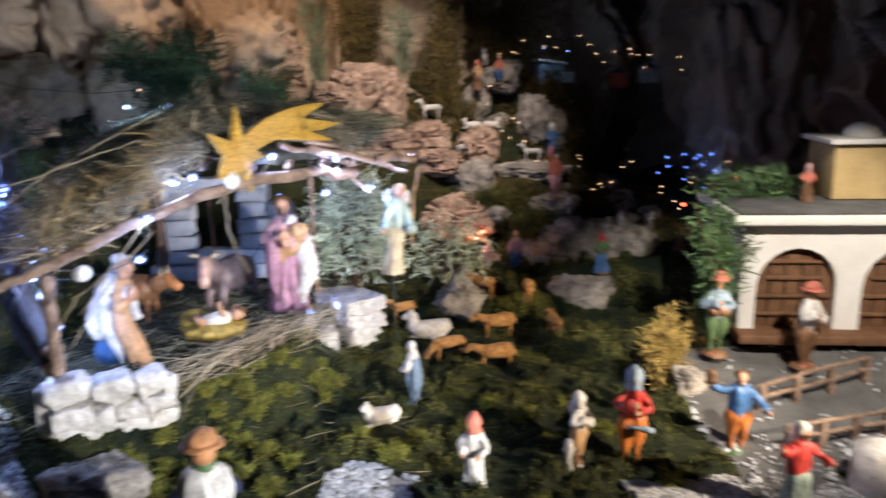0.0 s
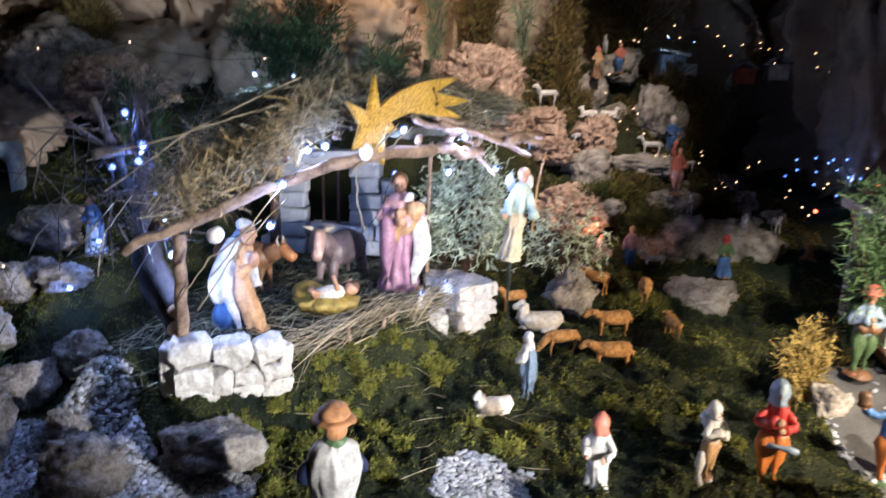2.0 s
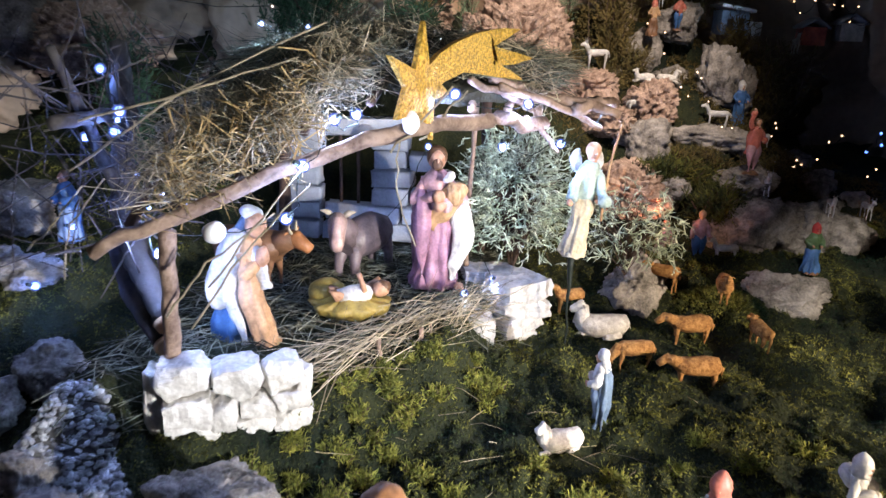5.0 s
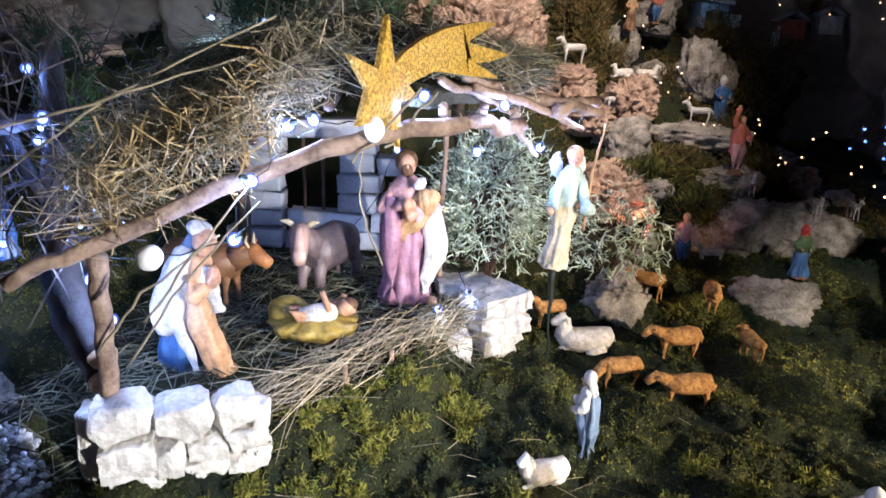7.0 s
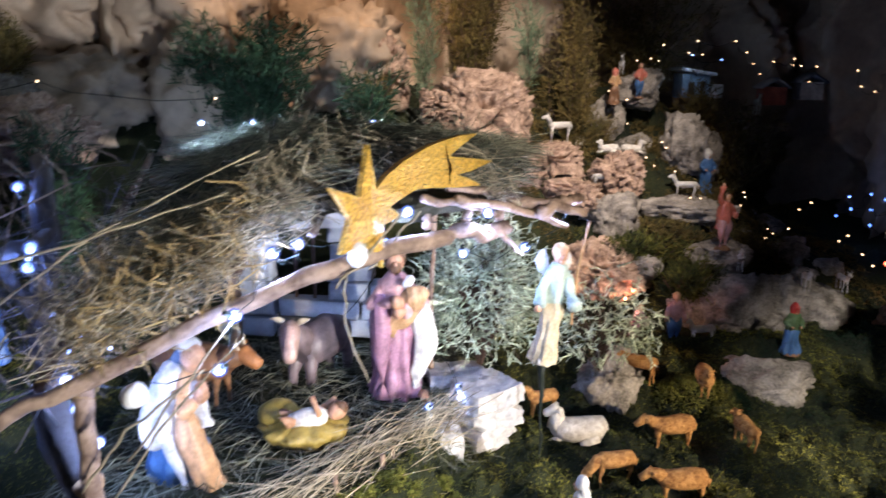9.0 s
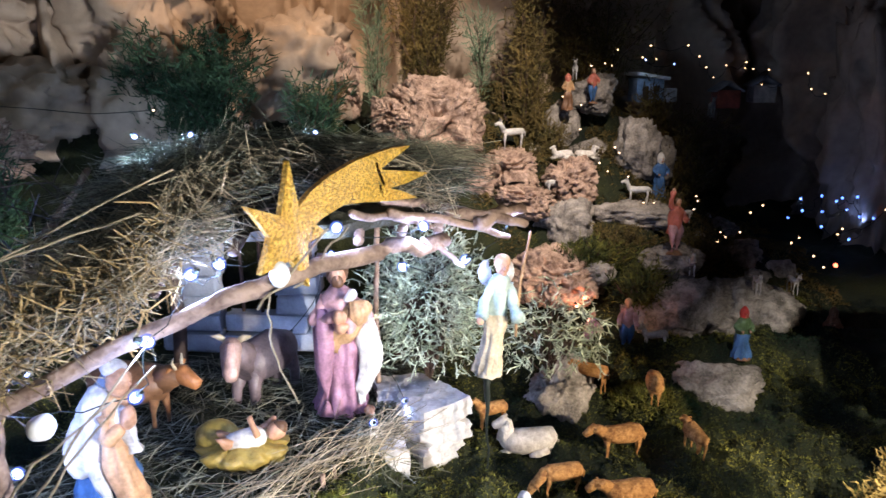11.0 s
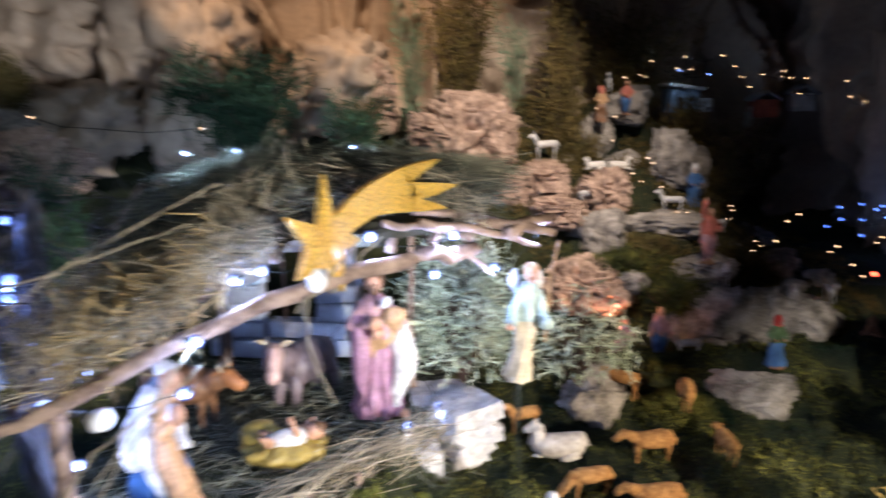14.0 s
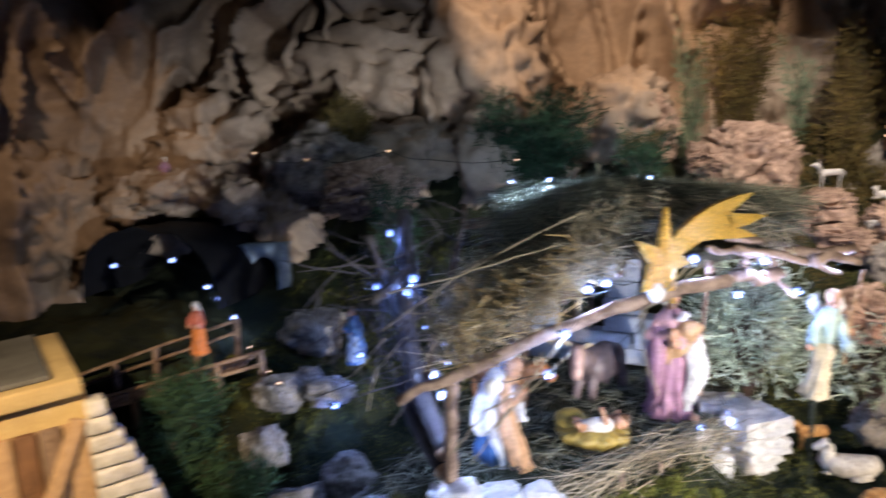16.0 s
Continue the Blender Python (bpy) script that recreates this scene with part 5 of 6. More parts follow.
def mary(at):
    """Kneeling figurine leaning forward with folded hands."""
    h = 0.275
    bm = bmesh.new()

    def limb(pts, radii, mi, seg=18, flat=0.85, fold=5, amp=0.08):
        tube(bm, [Vector(p) * h for p in pts], [r * h for r in radii], mi, seg, flat, fold, amp)

    limb([(-0.11, 0.04, 0.0), (-0.10, 0.03, 0.10), (-0.07, 0.03, 0.20), (-0.04, 0.02, 0.30)], (0.185, 0.185, 0.165, 0.10), 0, 24, 1.0, 6, 0.12)
    limb([(-0.04, -0.02, 0.23), (-0.10, -0.02, 0.30), (-0.13, -0.01, 0.38), (-0.11, 0, 0.52), (-0.05, 0, 0.66), (0.01, 0, 0.78)], (0.08, 0.135, 0.155, 0.145, 0.120, 0.07), 1, 24, 1.05, 6, 0.08)
    limb([(0.17, -0.03, 0.0), (0.155, -0.05, 0.12), (0.11, -0.07, 0.30), (0.07, -0.06, 0.46), (0.06, -0.04, 0.64), (0.06, 0, 0.78)], (0.100, 0.092, 0.085, 0.080, 0.072, 0.045), 4, 22, 0.9, 5, 0.10)
    limb([(0.055, -0.125, 0.005), (0.04, -0.13, 0.12), (-0.01, -0.13, 0.24), (-0.06, -0.11, 0.36)], (0.036, 0.036, 0.036, 0.03), 1, 12, 0.6, 4, 0.1)
    limb([(0.17, -0.02, 0.42), (0.155, -0.04, 0.54), (0.10, -0.03, 0.70)], (0.062, 0.062, 0.045), 1, 12, 0.7, 4, 0.1)
    limb([(0.05, -0.10, 0.66), (0.08, -0.13, 0.54), (0.16, -0.08, 0.60)], (0.05, 0.05, 0.038), 4, 10)
    blob(bm, Vector((0.185, -0.05, 0.655)) * h, (0.040 * h, 0.040 * h, 0.068 * h), 2, 2, (0, 24, 0))
    blob(bm, Vector((0.120, -0.025, 0.865)) * h, (0.074 * h, 0.072 * h, 0.084 * h), 2, 3)
    blob(bm, Vector((0.186, -0.018, 0.858)) * h, (0.020 * h, 0.014 * h, 0.022 * h), 2, 1)
    limb([(-0.09, 0.06, 0.58), (-0.05, 0.05, 0.70), (0.0, 0.035, 0.82), (0.035, 0.03, 0.90)], (0.100, 0.090, 0.070, 0.045), 3, 20, 0.95, 5, 0.08)
    blob(bm, Vector((0.070, 0.0, 0.938)) * h, (0.084 * h, 0.076 * h, 0.042 * h), 1, 3, (0, 14, 0))
    return finish("mary_figurine", bm, (BLUE, WHITE, SKIN, DUSTBLUE, PALETAN), at, -14, "kneeling figurine in white veil, tan robe and blue skirt, painted plaster", "figurine", "nativity figurines", drape=h)


mary((-0.778, 1.590, FL))


def crib():
    bm = bmesh.new()
    tube(bm, [(0, 0, 0.0), (0, 0, 0.014), (0, 0, 0.032), (0, 0, 0.036)], (0.046, 0.064, 0.078, 0.060), 0, 54, 0.78, 9, 0.10)
    for v in bm.verts:
        th = math.atan2(v.co.y / 0.78, v.co.x)
        if 0.01 < v.co.z < 0.034:
            v.co.x, v.co.y = v.co.x * (1 + 0.12 * abs(math.sin(th * 4.5))), v.co.y * (1 + 0.12 * abs(math.sin(th * 4.5)))
    for v in bm.verts:
        v.co += rvec(0.0022)
    blob(bm, (-0.055, 0.035, 0.040), (0.042, 0.036, 0.030), 0, 3)
    finish("crib", bm, (OLIVE,), (-0.605, 1.725, FL + 0.004), 8, "small golden straw crib on the stable floor", "crib", "nativity figurines")
    bm = bmesh.new()
    tube(bm, [(-0.035, 0, 0), (-0.01, 0, 0.004), (0.02, 0, 0.008), (0.032, 0, 0.008)], (0.017, 0.022, 0.021, 0.012), 0, 12, 0.85)
    blob(bm, (0.052, 0, 0.016), (0.018, 0.017, 0.017), 1, 3)
    blob(bm, (0.058, 0.003, 0.021), (0.017, 0.017, 0.015), 2, 2)
    tube(bm, [(0.02, -0.012, 0.014), (0.012, -0.014, 0.036), (0.006, -0.012, 0.055)], (0.007, 0.006, 0.006), 1, 7)
    tube(bm, [(0.02, 0.014, 0.014), (0.034, 0.024, 0.02), (0.05, 0.03, 0.03)], (0.007, 0.006, 0.006), 1, 7)
    for sy in (-1, 1):
        tube(bm, [(-0.03, sy * 0.010, 0.004), (-0.05, sy * 0.014, 0.014), (-0.036, sy * 0.014, -0.002)], (0.011, 0.009, 0.007), 1, 7)
    finish("infant_figurine", bm, (WHITE, SKIN, HAIR), (-0.592, 1.715, FL + 0.052), 14, "small infant figurine in a white cloth lying on the crib", "figurine", "nativity figurines")


crib()


def donkey(at):
    """Donkey that looks out of the stable: head lowered to the front, pale blaze and ears, body turned away."""
    bm = bmesh.new()
    tube(bm, [(-0.032, -0.070, 0.090), (-0.026, -0.05, 0.103), (-0.006, -0.01, 0.110), (0.026, 0.055, 0.115), (0.048, 0.105, 0.108), (0.054, 0.118, 0.10)], (0.028, 0.047, 0.056, 0.058, 0.046, 0.02), 0, 16, 1.1)
    tube(bm, [(-0.022, -0.04, 0.120), (-0.036, -0.075, 0.155), (-0.042, -0.095, 0.178)], (0.042, 0.036, 0.028), 0, 12)
    tube(bm, [(-0.044, -0.092, 0.194), (-0.044, -0.108, 0.180), (-0.042, -0.128, 0.148), (-0.039, -0.144, 0.118), (-0.038, -0.150, 0.106)], (0.020, 0.030, 0.026, 0.0215, 0.015), 1, 14)
    tube(bm, [(-0.040, -0.128, 0.196), (-0.037, -0.147, 0.160), (-0.034, -0.162, 0.128), (-0.034, -0.160, 0.112)], (0.013, 0.016, 0.020, 0.015), 3, 12, 0.8)
    for sx in (-1, 1):
        e = Vector((-0.044 + sx * 0.018, -0.096, 0.196))
        tube(bm, [e, e + Vector((sx * 0.016, 0, 0.009)), e + Vector((sx * 0.036, -0.004, 0.014))], (0.008, 0.009, 0.002), 2, 8, 0.6)
        tube(bm, [(-0.030 + sx * 0.026, -0.055, 0.0), (-0.030 + sx * 0.026, -0.055, 0.04), (-0.022 + sx * 0.018, -0.040, 0.100)], (0.013, 0.015, 0.030), 0, 9)
        tube(bm, [(0.046 + sx * 0.028, 0.095, 0.0), (0.046 + sx * 0.028, 0.10, 0.045), (0.036 + sx * 0.020, 0.075, 0.105)], (0.013, 0.015, 0.034), 0, 9)
    tube(bm, [(0.054, 0.118, 0.115), (0.062, 0.135, 0.09), (0.064, 0.138, 0.05)], (0.006, 0.006, 0.004), 0, 6)
    bmesh.ops.scale(bm, verts=bm.verts, vec=(0.80, 0.74, 0.84))
    return finish("donkey_figurine", bm, (DONKEYB, DONKEYH, CREAM, DONKEY), at, 0, "grey-brown donkey figurine with a pinkish blaze in the stable", "animal figurine", "animal figurines")


donkey((-0.652, 2.01, FL))
quadruped("ox_figurine", (-0.875, 1.86, FL + 0.012), 0.19, 170, (BROWN, OXRED, CREAM), "brown ox figurine with short pale horns in the stable", "low", horn=True, hk=1.25, leg=0.34, slim=1.15)


def wings(bm, h):
    for sx in (-1, 1):
        tube(bm, [(sx * 0.04 * h, 0.09 * h, 0.68 * h), (sx * 0.09 * h, 0.11 * h, 0.77 * h), (sx * 0.105 * h, 0.12 * h, 0.84 * h), (sx * 0.10 * h, 0.12 * h, 0.90 * h)], (0.035 * h, 0.045 * h, 0.038 * h, 0.012 * h), 5, 10, 0.35)


AY = 1.85
branch("upright_log", [(-0.135, AY, 0.08), (-0.14, AY, 0.20), (-0.14, AY, 0.318)], (0.0025, 0.0025, 0.008), WIRE, None)
tagged(bpy.data.objects["upright_log"], "thin dark upright stick that carries the angel figurine", "log")
person("angel_figurine", (-0.14, AY, 0.322), 0.25, 14, (CREAM, MINT, SKIN, TAN, CREAM, WHITE), "angel figurine in a pale pleated gown with whitish wings", arms=(((-0.10, -0.03, 0.63), (-0.15, -0.11, 0.50)), ((0.10, -0.03, 0.63), (0.15, -0.11, 0.50))), hat="hair", base=True, wide=0.74, extra=wings, tilt=7)
branch("angel_rod", [(-0.085, 1.86, 0.40), (-0.078, 1.86, 0.52), (-0.060, 1.86, 0.615)], (0.003, 0.003, 0.0025), TAN, None, 6, 0.0005)
tagged(bpy.data.objects["angel_rod"], "thin pale wooden rod standing behind the angel", "rod")
bm = bmesh.new()
blob(bm, (0, 0, 0), 0.017, 0, 3)
finish("hanging_ball", bm, (BALLWHITE,), (-0.704, 1.306, 0.492), 0, "white frosted ball lamp hanging at the stable's beam", "ball", "balls on the beam")
bm = bmesh.new()
blob(bm, (0, 0, 0), (0.014, 0.014, 0.019), 0, 3)
finish("hanging_ball", bm, (BALLWHITE,), (-0.44, 1.455, 0.645), 0, "white frosted ball lamp hanging below the comet star", "ball", "balls on the beam")

# flock
quadruped("white_sheep", gz(-0.045, 1.95, 0.008), 0.132, 5, (WOOLWHITE, WOOLWHITE, BROWN), "white sheep figurine lying on the moss", "up", lying=True, ear=0.12, slim=1.15, hk=1.3, shaggy=0.04)
quadruped("lamb", gz(-0.155, 1.535), 0.092, 25, (WOOLWHITE, WOOLWHITE, BROWN), "small white lamb figurine lying on the moss", "up", lying=True, ear=0.10, slim=1.2, hk=1.35, shaggy=0.05)
for x, y, L, a, hd, d in ((0.01, 1.80, 0.090, 12, "graze", 0.0), (0.155, 1.93, 0.103, 8, "low", 0.0), (0.135, 1.76, 0.105, 5, "low", -0.015), (0.325, 1.96, 0.085, -80, "low", 0.0), (-0.125, 1.985, 0.075, 20, "up", 0.045), (0.125, 2.14, 0.085, -30, "side", 0.03)):
    quadruped("tan_sheep", gz(x, y, d), L, a, (WOOLTAN, WOOLTAN, BROWN), "tan woolly sheep figurine standing on the moss", hd, leg=0.48, slim=1.0, ear=0.08, hk=1.1, shaggy=0.05, group="tan sheep")
quadruped("tan_sheep", (0.262, 2.075, 0.158), 0.09, 80, (WOOLTAN, WOOLTAN, BROWN), "tan woolly sheep figurine sitting on a mossy mound", "up", lying=False, leg=0.34, slim=1.1, hk=1.2, ear=0.08, shaggy=0.04, group="tan sheep")
ob = rock((0.268, 2.13, 0.09), (0.125, 0.085, 0.070), SHADESOIL, 61, 0, "low mossy mound under a sitting sheep", "mounds", rugged=0.12)
items = []
for k in range(3200):
    th, q = rnd(0, 2 * math.pi), rnd(0, 1) ** 0.5
    p = Vector((0.268 + math.cos(th) * q * 0.128, 2.13 + math.sin(th) * q * 0.09, 0.085 + 0.076 * math.sqrt(max(0, 1 - q * q))))
    d = (Vector((math.cos(th) * q, math.sin(th) * q, 0.6)) + rvec(0.5)).normalized() * rnd(0.006, 0.016)
    items.append((p, p + d * 0.5 + rvec(0.001), p + d, rnd(0.0009, 0.0018)))
tagged(strands("mound_moss", items, MOSS), "short moss covering the low mound", "moss", kind="stuff")

for x, y, z, L, a, lab in ((-0.035, 2.82, 0.672, 0.085, 20, "porous rock"), (0.10, 2.72, 0.53, 0.075, 200, "rock"), (0.36, 2.74, 0.505, 0.075, -10, "slab"), (0.465, 2.50, 0.345, 0.07, 80, "mossy ledge"), (0.645, 2.47, 0.30, 0.06, 80, "boulder"),
                        (0.335, 2.36, 0.165, 0.075, 10, "moss"), (0.785, 3.38, 0.735, 0.075, 80, "dark slope"), (0.76, 2.5, 0.29, 0.06, 90, "boulder"), (0.20, 3.1, 0.885, 0.065, 80, "rocky top"), (0.47, 2.62, 0.47, 0.05, 10, "slab")):
    quadruped("white_goat", (x, y, z), L, a, (WHITE, WHITE, GREYP), "small white goat figurine standing on the " + lab, "up", horn=True, leg=0.50, slim=0.72, ear=0.05, group="white goats")
for x, a in ((0.13, 10), (0.205, 170)):
    quadruped("white_goat", (x, 2.84, 0.638), 0.07, a, (WOOLWHITE, WOOLWHITE, GREYP), "white goat figurine lying on the rock", "up", lying=True, ear=0.05, group="white goats")

# shepherds and townsfolk




def cape(bm, h):
    # rounded shoulder cape that ends in a point, and a green neck scarf
    tube(bm, [(0.03 * h, 0.03 * h, 0.37 * h), (0.02 * h, 0.025 * h, 0.48 * h), (0.01 * h, 0.01 * h, 0.60 * h), (0, 0, 0.72 * h), (0, 0, 0.79 * h), (0, 0, 0.825 * h)], [v * h for v in (0.04, 0.115, 0.145, 0.138, 0.100, 0.050)], 5, 26, 0.82)
    tube(bm, [(0, 0, 0.805 * h), (0, 0, 0.845 * h)], (0.066 * h, 0.058 * h), 4, 16)


person("shepherd_woman", gz(-0.085, 1.60), 0.165, -100, (PALEBLUE, WHITE, SKIN, WHITE, DUSTBLUE), "figurine in a white shawl and blue apron seen from the side", legs=True, arms=A_REST, hat="veil", cloak=True, group="townsfolk")
person("hatted_man", gz(-0.385, 0.985, 0.02), 0.285, -150, (NAVY, NAVY, SKIN, HATTAN, GREEN, WHITE), "figurine in cream cape and orange hat seen from behind", arms=A_REST, hat="brim", wide=0.95, group="townsfolk", extra=cape)
person("hooded_figure", gz(0.052, 1.27, -0.01), 0.185, -20, (WHITE, WHITE, SKIN, CORAL, WHITE), "figurine in pale clothes with a pinkish red hood", arms=A_REST, hat="hood", wide=0.85, group="townsfolk")
person("grey_figure", gz(0.282, 1.35), 0.165, 30, (TAN, WHITE, SKIN, WHITE, BROWN), "figurine in a grey-white hooded cloak with a bundle", legs=True, arms=A_HOLD, hat="hood", wide=0.85, group="townsfolk", extra=lambda bm, h: (blob(bm, (0.07 * h, 0.12 * h, 0.70 * h), (0.13 * h, 0.11 * h, 0.13 * h), 1, 2), tube(bm, [(-0.25 * h, -0.1 * h, 0.02 * h), (-0.25 * h, -0.1 * h, 0.42 * h)], (0.05 * h, 0.04 * h), 1, 8)))
person("drummer", gz(0.395, 1.345), 0.225, -10, (ORANGE, RED, SKIN, PALEBLUE, GREEN), "figurine in red coat and orange trousers with blue headscarf", legs=True, arms=A_HOLD, hat="hood", wide=0.82, group="townsfolk",
       extra=lambda bm, h: (tube(bm, [(-0.05 * h, -0.13 * h, 0.46 * h), (0.17 * h, -0.15 * h, 0.44 * h)], (0.028 * h, 0.024 * h), 3, 8), blob(bm, (0.03 * h, -0.09 * h, 0.60 * h), (0.085 * h, 0.05 * h, 0.06 * h), 1, 2)))
person("orange_dancer", gz(0.645, 1.40, -0.01), 0.20, -15, (ORANGE, BLUE, SKIN, HAIR, GREEN), "figurine in orange trousers and blue vest with raised arm", legs=True, arms=A_WIDE, hat="hair", group="townsfolk",
       extra=lambda bm, h: tube(bm, [(-0.32 * h, -0.10 * h, 0.86 * h), (-0.33 * h, -0.10 * h, 0.98 * h)], (0.075 * h, 0.05 * h), 3, 8))
person("accordion_man", gz(0.70, 1.69, 0.02), 0.215, -10, (GREEN, PALEBLUE, SKIN, CORAL, BROWN), "figurine in pale shirt and red hat playing an instrument", legs=True, arms=A_HOLD, hat="brim", group="townsfolk", extra=lambda bm, h: blob(bm, (0, -0.14 * h, 0.58 * h), (0.10 * h, 0.055 * h, 0.06 * h), 4, 2))
person("white_shirt_man", gz(0.90, 1.62, 0.02), 0.215, 15, (BROWN, WHITE, SKIN, CORAL, BROWN), "figurine in white shirt and brown trousers with folded arms", legs=True, arms=A_HOLD, hat="brim", group="townsfolk")
person("red_cloak_figure", gz(0.66, 1.17, -0.01), 0.20, 20, (MINT, RED, SKIN, WHITE, WHITE), "figurine in red jacket with a white cap", arms=A_WIDE, hat="veil", group="townsfolk")
person("boy_figurine", (0.252, 2.335, 0.175), 0.15, -5, (BLUE, ROSE, SKIN, TAN, BROWN), "boy figurine in pink shirt and blue trousers", legs=True, arms=A_OPEN, hat="hair", group="townsfolk")
person("kneeling_child", (0.145, 2.33, 0.180), 0.115, 40, (MAUVE, MAUVE, SKIN, CORAL, BROWN), "small figurine in purple leaning forward", arms=A_HOLD, hat="hair", stoop=0.12, group="townsfolk")
person("seated_man", (0.535, 2.27, 0.185), 0.135, 10, (BLUE, GREEN, SKIN, RED, BROWN), "figurine in green jacket and red cap before a boulder", arms=A_REST, hat="hood", group="townsfolk", wide=1.2)
person("pointing_man", (0.412, 2.50, 0.405), 0.165, 15, (ROSE, CORAL, SKIN, HAIR, BROWN), "figurine in coral coat with one arm raised", legs=True, arms=A_UP, hat="hair", cloak=False, group="townsfolk", extra=lambda bm, h: tube(bm, [(0.0, 0.03 * h, 0.34 * h), (0, 0.03 * h, 0.6 * h), (0, 0.02 * h, 0.8 * h)], (0.15 * h, 0.13 * h, 0.09 * h), 1, 14, 0.6, 5, 0.1))
person("blue_lady", (-1.302, 1.83, 0.285), 0.165, -20, (PALEBLUE, BLUE, SKIN, HAIR, BLUE), "figurine in a wide blue gown beside the rocks", arms=A_REST, hat="hair", cloak=True, wide=1.15, group="townsfolk")
person("orange_robed_man", (-1.655, 1.60, 0.352), 0.15, 10, (ORANGE, CORAL, SKIN, WHITE, BROWN), "figurine in an orange robe on the footbridge", arms=A_REST, hat="veil", group="townsfolk")
person("hill_shepherd", (0.163, 3.0, 0.785), 0.12, 10, (BROWN, TAN, SKIN, CORAL, BROWN), "small brown shepherd figurine on the hill", arms=A_REST, hat="hood", group="townsfolk")
person("hill_shepherd", (0.257, 3.05, 0.805), 0.12, 10, (BLUE, CORAL, SKIN, HAIR, BROWN), "small figurine in blue trousers and coral shirt on the hill", arms=A_REST, hat="hair", legs=True, group="townsfolk")
person("blue_shepherd", (0.455, 2.85, 0.50), 0.15, 10, (BLUE, BLUE, SKIN, WHITE, BROWN), "figurine in dark blue cloak with a pale cap on the slope", arms=A_REST, hat="hood", group="townsfolk")
person("water_carrier", (0.86, 2.45, 0.12), 0.14, -20, (TAN, BROWN, SKIN, BROWN, BROWN), "dim brown figurine carrying a white bird on the dark slope", arms=A_HOLD, hat="hood", group="townsfolk")
person("violet_figure", (-2.22, 2.12, 0.75), 0.11, 20, (ROSE, MAUVE, SKIN, WHITE, BROWN), "small violet figurine on the high rocks", arms=A_REST, hat="veil", group="townsfolk")

# ---------------------------------------------------------------- buildings


def arch_prism(bm, w, h, d, c, mi=0, seg=10):
    """A solid slab with a round top, standing on c, d thick along y."""
    pts = [(-w / 2, 0), (w / 2, 0)] + [(w / 2 * math.cos(math.pi * k / seg), h - w / 2 + w / 2 * math.sin(math.pi * k / seg)) for k in range(seg + 1)]
    f = [bm.verts.new((c[0] + x, c[1] - d / 2, c[2] + z)) for x, z in pts]
    b = [bm.verts.new((c[0] + x, c[1] + d / 2, c[2] + z)) for x, z in pts]
    fs = [bm.faces.new(f), bm.faces.new(b[::-1])]
    for i in range(len(pts)):
        fs.append(bm.faces.new((f[i], b[i], b[(i + 1) % len(pts)], f[(i + 1) % len(pts)])))
    for q in fs:
        q.material_index = mi


def arch_wall(w, h, t, openings, seg=10):
    """A wall in the xz plane with round-topped openings (x, width, height)."""
    bm = bmesh.new()
    cuts = sorted(openings)
    x = -w / 2
    for ox, ow, oh in cuts:
        a, b = ox - ow / 2, ox + ow / 2
        box(bm, ((x + a) / 2, 0, h / 2), (a - x, t, h))
        top = [(ox - ow / 2 * math.cos(math.pi * k / seg), oh - ow / 2 + ow / 2 * math.sin(math.pi * k / seg)) for k in range(seg + 1)]
        for (x1, z1), (x2, z2) in zip(top, top[1:]):
            vs = [bm.verts.new((px, py, pz)) for py in (-t / 2, t / 2) for px, pz in ((x1, z1), (x2, z2), (x2, h), (x1, h))]
            for q in ((0, 1, 2, 3), (7, 6, 5, 4), (0, 4, 5, 1), (3, 2, 6, 7)):
                bm.faces.new([vs[i] for i in q])
        x = b
    box(bm, ((x + w / 2) / 2, 0, h / 2), (w / 2 - x, t, h))
    bmesh.ops.remove_doubles(bm, verts=bm.verts, dist=0.0002)
    return bm


